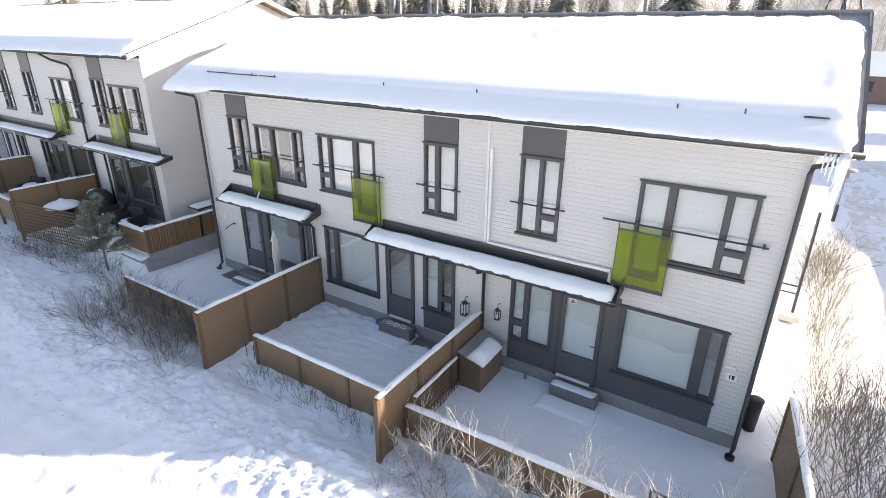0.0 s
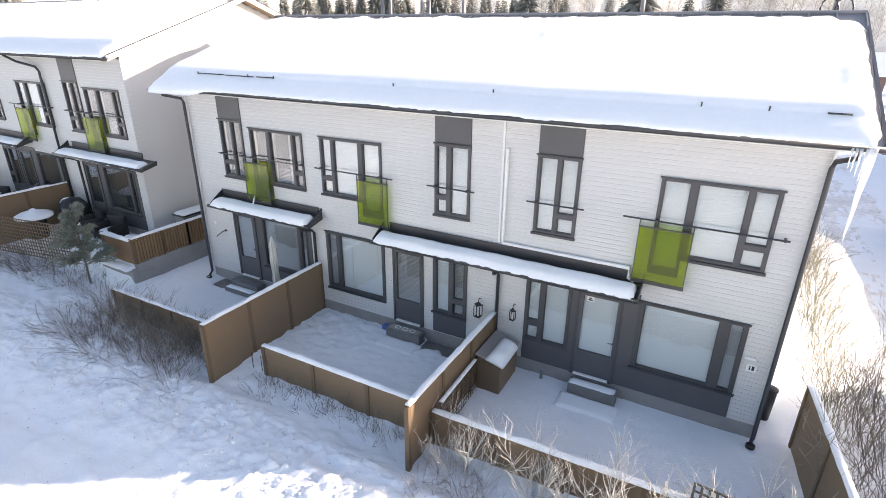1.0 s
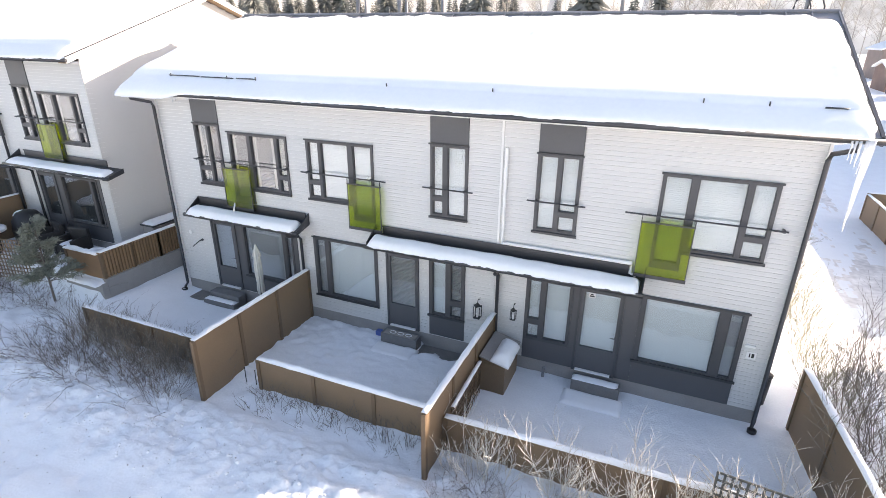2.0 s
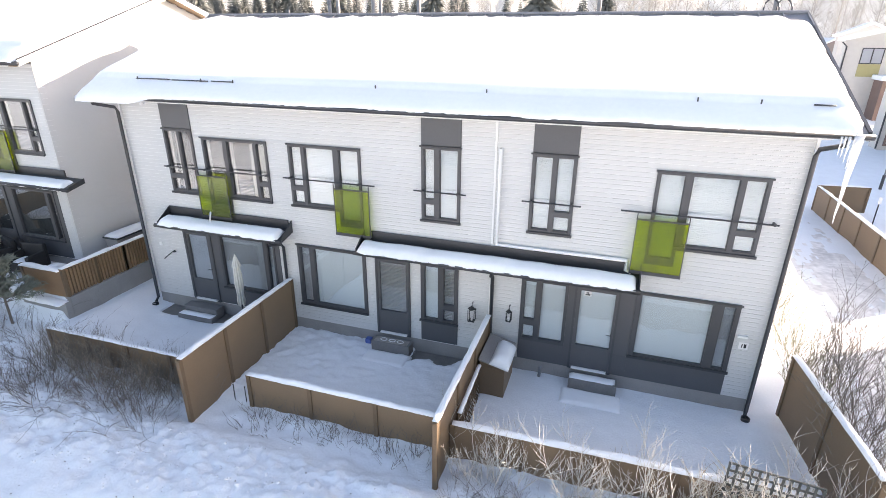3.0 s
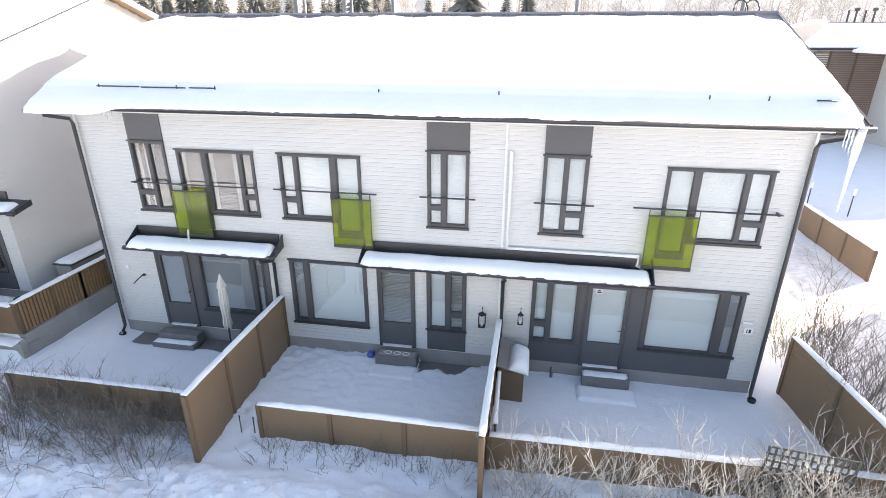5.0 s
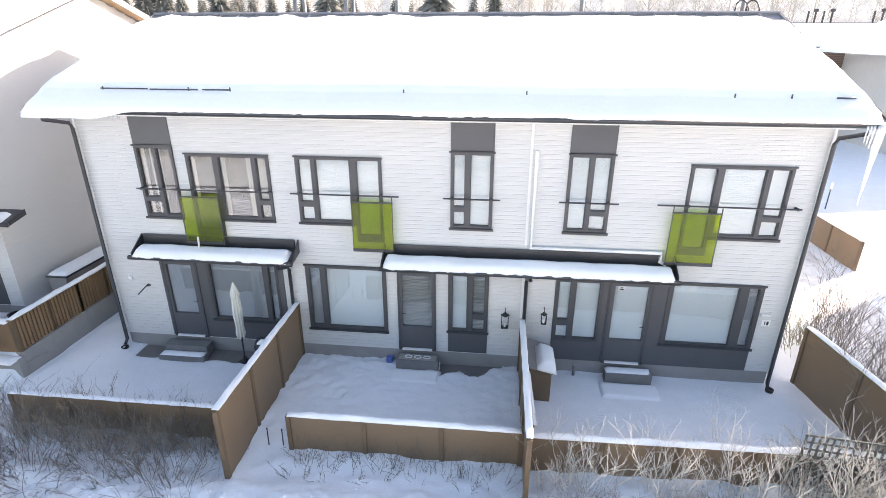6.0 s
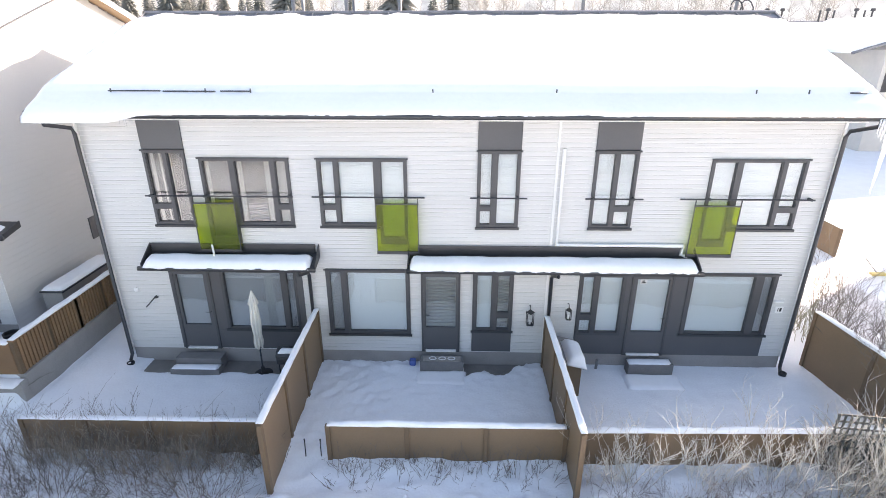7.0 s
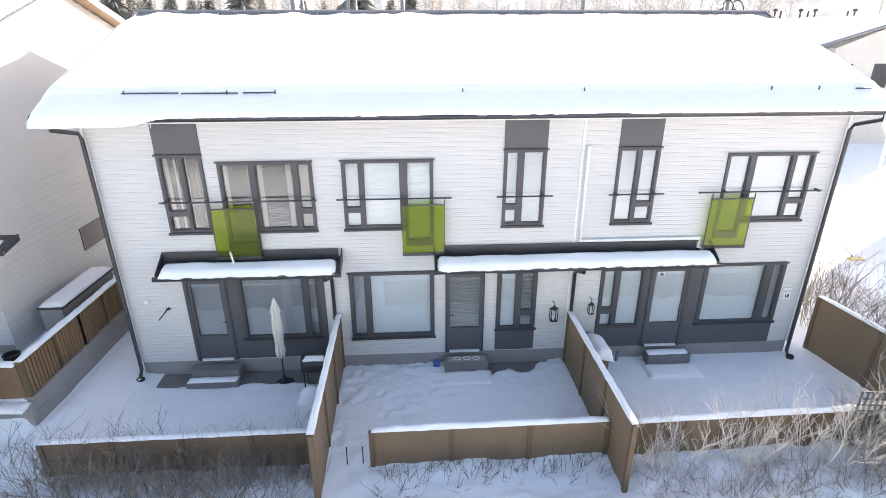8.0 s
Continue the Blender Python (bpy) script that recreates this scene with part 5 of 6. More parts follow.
panel_fence("tall brown fence dividing two raised patios", (-22.65, 7.0), (-22.65, 9.9), 2.22, 0.6, 2, 64)
panel_fence("tall brown fence dividing two raised patios", (-28.5, 7.4), (-28.5, 9.9), 2.22, 0.6, 2, 65)
panel_fence("low brown fence closing a raised patio", (-28.4, 7.5), (-24.2, 7.4), 1.5, 0.6, 3, 66)
lattice("weathered brown lattice fence overgrown with bare shrubs", (-22.5, 7.0), (-18.9, 7.65), 0.6, 1.85, 0.12, POST, 0.032)


def armchair(x, y, z, turn):
    c = thing("armchair", "black rattan garden armchair with snow on its seat", "garden chair", "patio armchairs", at=(0, 0, 0))
    part("seat", boxes([(-0.3, 0.3, -0.32, 0.28, 0.08, 0.36)], 0.03), RATTAN, c)
    part("backrest", boxes([(-0.38, 0.38, 0.281, 0.42, 0.08, 0.78)], 0.04), RATTAN, c)
    for sx in (-1, 1):
        part("armrest", boxes([(min(sx * 0.301, sx * 0.42), max(sx * 0.301, sx * 0.42), -0.34, 0.28, 0.08, 0.58)], 0.03), RATTAN, c)
    for sx in (-1, 1):
        for sy in (-0.3, 0.38):
            part("foot", boxes([(sx * 0.36 - 0.025, sx * 0.36 + 0.025, sy - 0.025, sy + 0.025, 0, 0.08)]), BLACK, c)
    c.matrix_basis = pose(x, y, z, 0, 0, turn)
    return c


armchair(-20.6, 9.25, PZ + 0.02, -15)
armchair(-19.3, 9.2, PZ + 0.02, 10)
snow_pad("seat_snow", -20.82, -20.4, 8.95, 9.4, PZ + 0.37, 0.07, "snow on an armchair seat", 71)
snow_pad("seat_snow", -19.52, -19.1, 8.92, 9.36, PZ + 0.37, 0.07, "snow on an armchair seat", 72)
armchair(-25.6, 8.9, PZ + 0.02, -30)
armchair(-26.9, 9.1, PZ + 0.02, 20)
snow_pad("seat_snow", -26.0, -25.2, 8.6, 9.25, PZ + 0.40, 0.26, "thick snow heaped on an armchair", 76)
snow_pad("seat_snow", -27.25, -26.5, 8.8, 9.4, PZ + 0.40, 0.2, "thick snow heaped on an armchair", 77)
table = thing("garden_table", "round dark garden table under a snow cap", "garden table", at=(-21.8, 8.15, PZ))
part("top", lathe(bmesh.new(), [(0.5, 0.68), (0.55, 0.7), (0.55, 0.73)], (-21.8, 8.15, PZ), 20), RATTAN, table)
part("pedestal", lathe(bmesh.new(), [(0.3, 0), (0.3, 0.04), (0.32, 0.67)], (-21.8, 8.15, PZ), 12), RATTAN, table)
bm = lathe(bmesh.new(), [(0.56, 0.73), (0.57, 0.8), (0.45, 0.87), (0.2, 0.92), (0.06, 1.02), (0.01, 1.04)], (-21.8, 8.15, PZ), 20)
tagged(part("table_snow", bm, SNOW, None, "", True), "smooth snow cap on the round table", "snow", "", "stuff")
cover = thing("covered_grill", "black covered grill with snow on its hood", "grill", at=(-21.6, 9.35, PZ))
part("cover", lathe(bmesh.new(), [(0.48, 0.0), (0.5, 0.5), (0.46, 0.85), (0.3, 1.08), (0.05, 1.16)], (-21.6, 9.35, PZ), 16), BLACK, cover, "", True)
snow_pad("hood_snow", -21.95, -21.55, 9.1, 9.5, PZ + 0.98, 0.14, "snow on the covered grill", 73)
tub = thing("planter", "dark tub with bare twigs by the wall", "planter", at=(-20.2, 9.7, PZ))
part("pot", lathe(bmesh.new(), [(0.16, 0), (0.2, 0.3), (0.2, 0.32)], (-20.0, 9.7, PZ), 14), BLACK, tub)
bm = shrub_mesh(91, 24, 0.55, 0.35, 0.1, 0.006)
bmesh.ops.transform(bm, matrix=pose(-20.0, 9.7, PZ + 0.3), verts=bm.verts)
part("twigs", bm, TWIG, tub)
shed = thing("storage_bench", "long grey storage bench along the end wall", "storage bench", at=(-17.4, 11, PZ))
part("body", boxes([(-17.6, -17.1, 10.5, 12.7, PZ, 1.62)], 0.01), CONCRETE, shed)
part("lid", boxes([(-17.64, -17.05, 10.46, 12.74, 1.621, 1.67)], 0.01), METAL, shed)
snow_pad("bench_snow", -17.62, -17.07, 10.5, 12.7, 1.67, 0.07, "snow along the storage bench", 74)
for k, (x, y, r, hgt) in enumerate(((-17.5, 9.25, 0.16, 0.42), (-18.05, 9.15, 0.2, 0.3), (-18.5, 8.75, 0.14, 0.4))):
    pot = thing("flower_pot", "dark flower pot on the raised patio", "flower pot", "flower pots", at=(x, y, PZ))
    part("pot", lathe(bmesh.new(), [(r * 0.75, 0), (r, hgt), (r * 1.05, hgt + 0.02), (r * 0.85, hgt + 0.02), (r * 0.8, hgt - 0.05)], (x, y, PZ), 14), BLACK, pot)
snow_pad("pot_snow", -18.25, -17.85, 8.95, 9.33, PZ + 0.32, 0.14, "snow heaped on a flower pot", 75)


def pine(x, y, z, tall, seed):
    rnd_p = random.Random(seed)
    t = thing("young_pine", "young frosted pine beside the lattice fence", "pine", at=(x, y, z))
    part("trunk", tube(bmesh.new(), [(x, y, z - 0.1), (x + 0.03, y, z + tall * 0.5), (x, y + 0.03, z + tall)], 0.035, 8, 0.3), TWIG, t)
    limbs, bm = bmesh.new(), bmesh.new()
    for k in range(58):
        h = tall * rnd_p.uniform(0.15, 1.0)
        a = rnd_p.uniform(0, 2 * math.pi)
        ln = 0.95 * (1.08 - h / tall) * rnd_p.uniform(0.6, 1.1) + 0.12
        p, q = Vector((x, y, z + h)), Vector((x + ln * math.cos(a), y + ln * math.sin(a), z + h + 0.25 * ln))
        tube(limbs, [p, p.lerp(q, 0.5) - Vector((0, 0, 0.03)), q], 0.011, 4, 0.4)
        for _ in range(120):
            c = p.lerp(q, rnd_p.uniform(0.3, 1.05)) + Vector([rnd_p.uniform(-0.07, 0.07) for _ in range(3)])
            d = ((q - p).normalized() + Vector([rnd_p.uniform(-0.9, 0.9) for _ in range(3)])).normalized() * rnd_p.uniform(0.08, 0.15)
            s = d.cross(Vector([rnd_p.uniform(-1, 1) for _ in range(3)])).normalized() * 0.017
            bm.faces.new([bm.verts.new(w) for w in (c - s, c + s, c + d)])
    part("limbs", limbs, TWIG, t)
    tagged(part("needles", bm, NEEDLE, t, "grey-green needle tufts"), kind="stuff")


pine(-17.75, 7.45, 0.35, 2.35, 5)

# ---- east side ----
panel_fence("sunlit brown board fence along the trodden drive", (6.35, 17.2), (6.3, 27.6), 1.05, -0.1, 6, 81)
panel_fence("sunlit brown board fence at the drive's far end", (6.3, 27.6), (8.4, 27.8), 1.1, -0.1, 1, 82)
for k, (x, y) in enumerate(((8.0, 25.6), (9.3, 24.6))):
    st = thing("marker_post", "thin grey plough marker post with reflector", "marker post", "marker posts", at=(x, y, 0))
    part("pole", tube(bmesh.new(), [(x, y, -0.1), (x, y, 1.1)], 0.025, 6), METAL, st)
    part("reflector", boxes([(x - 0.06, x + 0.06, y - 0.03, y - 0.026, 0.95, 1.25)]), WHITE, st)


def street_lamp(x, y, tall, lean=0.0):
    l = thing("street_lamp", "slim grey street lamp with a flat round head", "street lamp", "street lamps", at=(x, y, 0))
    part("foot", tube(bmesh.new(), [(x, y, -0.1), (x, y, 0.7)], 0.075, 10), METAL, l)
    part("pole", tube(bmesh.new(), [(x, y, 0.7), (x + lean, y, tall)], 0.035, 10, 0.8), VENT, l)
    part("head", lathe(bmesh.new(), [(0.08, -0.25), (0.1, 0.0), (0.36, 0.06), (0.34, 0.14), (0.05, 0.18)], (x + lean, y, tall), 16), CONCRETE, l, "flat round lamp head", True)


street_lamp(10.9, 33.0, 4.3)
street_lamp(2.55, 28.4, 2.15)
rack = thing("rug_rack", "steel rug-beating rack on the sunlit path", "rug rack", at=(1.2, 17.0, 0))
part("post", tube(bmesh.new(), [(1.22, 17.0, -0.1), (1.18, 17.0, 3.2)], 0.04, 8), METAL, rack)
for z in (0.75, 0.98):
    part("bar", tube(bmesh.new(), [(0.66, 17.05, z), (1.24, 17.0, z)], 0.022, 6), METAL, rack)
tray = thing("feeder_tray", "weathered pale wooden box at the foot of the rack", "wooden box", at=(1.15, 16.75, 0))
part("body", boxes([(0.9, 1.4, 16.6, 16.9, 0.02, 0.2)], 0.012), CANVAS, tray)
sled = thing("snow_pusher", "yellow plastic snow pusher lying in the snow", "snow pusher", at=(6.6, 15.6, 0))
bm = boxes([(6.45, 6.95, 15.4, 15.62, 0.05, 0.12)], 0.02)
part("blade", bm, material("yellow_plastic", (0.62, 0.48, 0.16), 0.5, vary=0.1), sled)
part("shaft", tube(bmesh.new(), [(6.7, 15.6, 0.1), (6.75, 16.3, 0.35)], 0.018, 6), BLACK, sled)


def far_house(name, label, x0, x1, y0, y1, eave, ridge, along, wall_mat, windows=(), lining=ROOM_SHADE):
    """A plain far house: walls, snowy gable roof, framed windows on the side towards the garden (x, z, w, h)."""
    h = thing(name, label, "house", "far houses", at=((x0 + x1) / 2, (y0 + y1) / 2, 0))
    part("wall", boxes([(x0, x1, y0, y1, -0.5, eave)]), wall_mat, h)
    bm = bmesh.new()
    o = 0.45
    if along == "x":
        ym = (y0 + y1) / 2
        lo, hi = [(x0 - o, y0 - o, eave), (x0 - o, ym, ridge), (x0 - o, y1 + o, eave)], [(x1 + o, y0 - o, eave), (x1 + o, ym, ridge), (x1 + o, y1 + o, eave)]
    else:
        xm = (x0 + x1) / 2
        lo, hi = [(x0 - o, y0 - o, eave), (xm, y0 - o, ridge), (x1 + o, y0 - o, eave)], [(x0 - o, y1 + o, eave), (xm, y1 + o, ridge), (x1 + o, y1 + o, eave)]
    up = Vector((0, 0, 0.3))
    rows = [[bm.verts.new(p) for p in lo], [bm.verts.new(p) for p in hi], [bm.verts.new(Vector(p) + up) for p in lo], [bm.verts.new(Vector(p) + up) for p in hi]]
    for a, b, flip in ((rows[2], rows[3], 0), (rows[0], rows[1], 1)):
        for k in range(2):
            bm.faces.new((a[k], a[k + 1], b[k + 1], b[k]))
    for a, b in ((rows[0], rows[2]), (rows[1], rows[3])):
        for k in range(2):
            bm.faces.new((a[k], a[k + 1], b[k + 1], b[k]))
    for k in (0, 2):
        bm.faces.new((rows[0][k], rows[1][k], rows[3][k], rows[2][k]))
    bmesh.ops.recalc_face_normals(bm, faces=bm.faces)
    part("roof", bm, SNOW, h, "snow-covered roof")
    # gable infill
    for q in (lo, hi):
        bm = bmesh.new()
        pts = [Vector(p) for p in q]
        inset = Vector((o, 0, 0)) if along == "x" else Vector((0, o, 0))
        sgn = 1 if q is lo else -1
        f0 = [bm.verts.new(p + inset * sgn - Vector((0, 0, 0.02))) for p in pts]
        f1 = [bm.verts.new(p + inset * sgn * 1.3 - Vector((0, 0, 0.02))) for p in pts]
        bm.faces.new(f0)
        bm.faces.new(f1[::-1])
        for k in range(3):
            bm.faces.new((f0[k], f0[(k + 1) % 3], f1[(k + 1) % 3], f1[k]))
        bmesh.ops.recalc_face_normals(bm, faces=bm.faces)
        part("gable", bm, wall_mat, h)
    for x, z, w, hh in windows:
        wn_ = part("window", ring(bmesh.new(), (x, x + w, z, z + hh), (x + 0.09, x + w - 0.09, z + 0.09, z + hh - 0.09), y0 - 0.05, y0 + 0.03), METAL, h)
        part("pane", boxes([(x + 0.09, x + w - 0.09, y0 - 0.02, y0 - 0.01, z + 0.09, z + hh - 0.09)]), lining, wn_)
    return h


def slab_roof(name, tops, thick, mat, parent):
    """A roof sheet of given thickness over faces of 3 or 4 corners."""
    bm = bmesh.new()
    for pts in tops:
        up = [bm.verts.new(Vector(p) + Vector((0, 0, thick))) for p in pts]
        dn = [bm.verts.new(p) for p in pts]
        bm.faces.new(up)
        bm.faces.new(dn[::-1])
        for k in range(len(pts)):
            q = (k + 1) % len(pts)
            bm.faces.new((up[q], up[k], dn[k], dn[q]))
    bmesh.ops.recalc_face_normals(bm, faces=bm.faces)
    return part(name, bm, mat, parent, "snow-covered roof")


k1 = thing("terrace_house", "pale terrace house with brown slatted screen across the road", "house", "far houses", at=(34, 50, 0))
part("wall", boxes([(15.2, 52.0, 46.0, 47.499, -0.5, 6.62), (19.2, 52.0, 47.5, 54.5, -0.5, 6.62)]), FARWALL, k1)
slab_roof("roof", [[(14.2, 45.3, 6.58), (52.6, 45.3, 6.58), (52.6, 54.0, 8.30), (19.5, 54.0, 8.30)], [(14.2, 45.3, 6.58), (19.5, 54.0, 8.30), (18.4, 55.0, 6.58)]], 0.22, SNOW, k1)
part("ridge_cap", tube(bmesh.new(), [(19.5, 54.0, 8.52), (52.6, 54.0, 8.52)], 0.06, 8), ROOF, k1)
part("eaves_gutter", tube(bmesh.new(), [(14.2, 45.26, 6.58), (52.6, 45.26, 6.58)], 0.08, 8), METAL, k1)
bm = bmesh.new()
tri = [(20.3, 6.5), (30.9, 6.5), (24.9, 8.3)]
a = [bm.verts.new((p, 36.2, q)) for p, q in tri]
b = [bm.verts.new((p, 48.0, q)) for p, q in tri]
for k in range(3):
    bm.faces.new((a[k], a[(k + 1) % 3], b[(k + 1) % 3], b[k]))
bm.faces.new(a[::-1])
bm.faces.new(b)
bmesh.ops.recalc_face_normals(bm, faces=bm.faces)
part("cross_gable", bm, FARWALL, k1)
part("gable_wing", boxes([(20.3, 30.9, 36.2, 45.999, -0.5, 6.5)]), FARWALL, k1)
slab_roof("wing_roof", [[(17.7, 35.7, 6.35), (24.9, 35.7, 8.5), (24.9, 50.0, 8.5), (17.7, 45.2, 6.35)], [(24.9, 35.7, 8.5), (31.6, 35.7, 6.4), (31.6, 45.2, 6.4), (24.9, 50.0, 8.5)]], 0.2, SNOW, k1)
for x_a, x_b in ((17.7, 24.9), (31.6, 24.9)):
    part("wing_verge", tube(bmesh.new(), [(x_a, 35.66, 6.35), (x_b, 35.66, 8.5)], 0.09, 6), ROOF, k1)
FARSLAT = material("far_slat", (0.27, 0.21, 0.185), 0.7, vary=0.15, scale=1)
scr = part("slatted_screen", boxes([(15.5, 20.3, 45.9, 45.99, 0.2, 6.4)]), FARWOOD, k1, "red-brown wooden slatted screen")
for k in range(37):
    z = 0.4 + 0.16 * k
    part("slat", boxes([(15.6, 16.5, 45.80, 45.86, z, z + 0.07)]), FARWALL, scr)
    part("slat", boxes([(16.7, 18.3, 45.80, 45.86, z, z + 0.07)]), FARSLAT, scr)
    part("slat", boxes([(18.5, 20.2, 45.80, 45.86, z, z + 0.07)]), FARSLAT, scr)
for x in (16.6, 18.4):
    part("upright", boxes([(x - 0.06, x + 0.06, 45.76, 45.87, 0.2, 6.4)]), POST, scr)
part("downpipe", tube(bmesh.new(), [(14.4, 45.4, 6.5), (15.1, 45.9, 6.1), (15.1, 45.9, 0)], 0.06, 8), METAL, k1)
for x in (20.6, 23.4):
    wd = part("window", ring(bmesh.new(), (x, x + 1.2, 3.9, 5.5), (x + 0.1, x + 1.1, 4.0, 5.4), 36.15, 36.23), METAL, k1)
    part("pane", boxes([(x + 0.1, x + 1.1, 36.17, 36.185, 4.0, 5.4)]), ROOM_SHADE, wd)
for k, x in enumerate((20.9, 21.5, 22.2, 22.9, 26.4, 27.1, 27.7, 29.7, 30.5, 31.2, 34.6, 35.3)):
    rv = thing("roof_vent", "small grey vent on a distant snowy roof", "roof vent", "roof vents", at=(x, 54.0, 8.55))
    part("pipe", tube(bmesh.new(), [(x, 54.0, 8.4), (x, 54.0, 9.5)], 0.08, 8), METAL, rv)
    if k % 2:
        part("cowl", lathe(bmesh.new(), [(0.09, 0), (0.2, 0.06), (0.2, 0.25), (0.08, 0.3)], (x, 54.0, 9.4), 10), METAL, rv)
# grey pane colour stands in for the pale reflection in this window
h1 = far_house("gable_house", "white gabled house beyond the terrace", 17.4, 29.2, 65.0, 65.7, 7.2, 8.75, "y", FARWALL, [(18.9, 5.1, 1.9, 1.5)], GREYBLIND)
part("mullion", boxes([(19.8, 19.9, 64.94, 65.02, 5.2, 6.5)]), METAL, h1)
part("panel", boxes([(18.9, 20.8, 64.96, 65.03, 3.9, 5.09)]), material("yellow_panel", (0.36, 0.33, 0.16), 0.6), h1, "yellow-green panel below a window")
part("downpipe", tube(bmesh.new(), [(17.0, 64.7, 7.1), (17.5, 64.9, 6.7), (17.5, 64.9, 0)], 0.07, 8), METAL, h1)
porch = part("porch", boxes([(20.6, 22.4, 62.8, 64.95, -0.3, 3.7)]), FARWOOD, h1, "brown boarded porch")
part("porch_roof", boxes([(20.3, 22.7, 62.4, 64.95, 3.701, 4.15)], 0.08), SNOW, porch, "snow on the porch roof")
part("porch_window", boxes([(21.0, 21.7, 62.74, 62.795, 2.2, 3.2)]), WHITE, porch)
far_house("gable_house", "white gabled house farther along the road", 24.2, 31.0, 90.0, 91.4, 7.6, 9.2, "y", FARWALL)
far_house("low_house", "low brown house with a snowy roof behind the road", 5.0, 14.0, 84.0, 92.0, 3.2, 5.6, "x", FARWOOD, [(6.2, 1.4, 1.4, 1.2), (9.2, 1.4, 1.4, 1.2)])
far_house("low_house", "low brown house with a snowy roof behind the parked car", 25.6, 33.0, 100.0, 107.0, 3.1, 4.1, "x", FARWOOD, [(27.4, 1.2, 0.9, 1.4), (30.0, 1.2, 0.9, 1.4)], BLIND)
far_house("low_house", "grey gabled house with a snowy roof by the woods", 31.5, 39.0, 128.0, 138.0, 5.2, 7.2, "y", FARSLAT)


def parked_car(x, y, turn):
    """A small estate car: lofted body and cabin, panes, four wheels."""
    c = thing("car", "dark blue parked car dusted with snow", "car", at=(0, 0, 0))
    paint = material("dark_car_paint", (0.05, 0.06, 0.08), 0.3, metal=0.3, vary=0.15, coat=0.5)

    def loft(rows):
        bm = bmesh.new()
        rings = [[bm.verts.new((px, sy * half, pz)) for sy, pz in ((-1, z0), (1, z0), (1, z1), (-1, z1))] for px, half, z0, z1 in rows]
        for r0, r1 in zip(rings, rings[1:]):
            for k in range(4):
                bm.faces.new((r0[k], r0[(k + 1) % 4], r1[(k + 1) % 4], r1[k]))
        bm.faces.new(rings[0][::-1])
        bm.faces.new(rings[-1])
        bmesh.ops.recalc_face_normals(bm, faces=bm.faces)
        return bm
    part("body", loft([(-2.1, 0.75, 0.4, 0.75), (-1.9, 0.86, 0.25, 0.88), (-0.9, 0.88, 0.22, 0.92), (1.9, 0.87, 0.24, 0.95), (2.1, 0.8, 0.4, 0.85)]), paint, c)
    part("cabin", loft([(-1.0, 0.78, 0.921, 0.95), (-0.3, 0.66, 0.921, 1.45), (1.5, 0.64, 0.921, 1.45), (2.0, 0.74, 0.921, 0.98)]), GLASSY, c, "dark car windows")
    part("roof_panel", boxes([(-0.35, 1.55, -0.66, 0.66, 1.451, 1.50)], 0.02), SNOW, c, "snow on the car roof")
    for px in (-1.3, 1.3):
        for sy in (-0.8, 0.8):
            bm = lathe(bmesh.new(), [(0.2, -0.1), (0.31, -0.09), (0.31, 0.09), (0.2, 0.1)], (0, 0, 0), 14)
            bmesh.ops.transform(bm, matrix=pose(px, sy, 0.3, 90), verts=bm.verts)
            part("wheel", bm, BLACK, c)
    c.matrix_basis = pose(x, y, 0.02, 0, 0, turn)


GLASSY = material("dark_glass", (0.03, 0.035, 0.04), 0.12, vary=0.1)
parked_car(26.0, 93.5, 35)
far_house("low_house", "house with a snowy roof among the trees", -28.0, -17.0, 92.0, 102.0, 6.0, 9.2, "x", FARWALL, [(-25, 3, 1.6, 1.3)])
far_house("low_house", "house with a snowy roof among the trees", -58.0, -46.0, 96.0, 106.0, 6.4, 9.4, "x", FARWOOD, [(-50, 3, 1.6, 1.3)])
far_house("low_house", "house with a snowy roof among the trees", -8.0, 4.0, 110.0, 120.0, 6.0, 9.6, "x", FARWALL, [(-5, 3, 1.6, 1.3)])


# ---- woods ----
def spruce(seed, tall):
    """Tapered trunk with whorls of drooping, ragged boughs."""
    rnd_s = random.Random(seed)
    t = thing("spruce", "distant spruce, its green greyed to stand for haze", "spruce", "far trees", at=(0, 0, 0))
    part("trunk", tube(bmesh.new(), [(0, 0, -0.5), (0, 0, tall)], 0.2, 6, 0.1), TWIG, t)
    bm = bmesh.new()
    z = tall * 0.08
    while z < tall * 0.99:
        r = (1 - z / tall) * tall * 0.25 + 0.15
        for k in range(17):
            a = 2 * math.pi * (k + rnd_s.random()) / 17
            ln = r * rnd_s.uniform(0.6, 1.15)
            w = 0.15 * ln + 0.08
            c, s = math.cos(a), math.sin(a)
            drop = 0.5 * ln
            p = [(0, 0, z), (0.5 * ln * c - w * s, 0.5 * ln * s + w * c, z - 0.5 * drop), (ln * c, ln * s, z - drop * rnd_s.uniform(0.5, 1.1)), (0.5 * ln * c + w * s, 0.5 * ln * s - w * c, z - 0.5 * drop), (0.5 * ln * c, 0.5 * ln * s, z - 0.25 * drop + 0.1)]
            v = [bm.verts.new(q) for q in p]
            for i, j in ((0, 1), (1, 2), (2, 3), (3, 0)):
                bm.faces.new((v[i], v[j], v[4]))
        z += tall * 0.022
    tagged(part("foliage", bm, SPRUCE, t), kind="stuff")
    return t


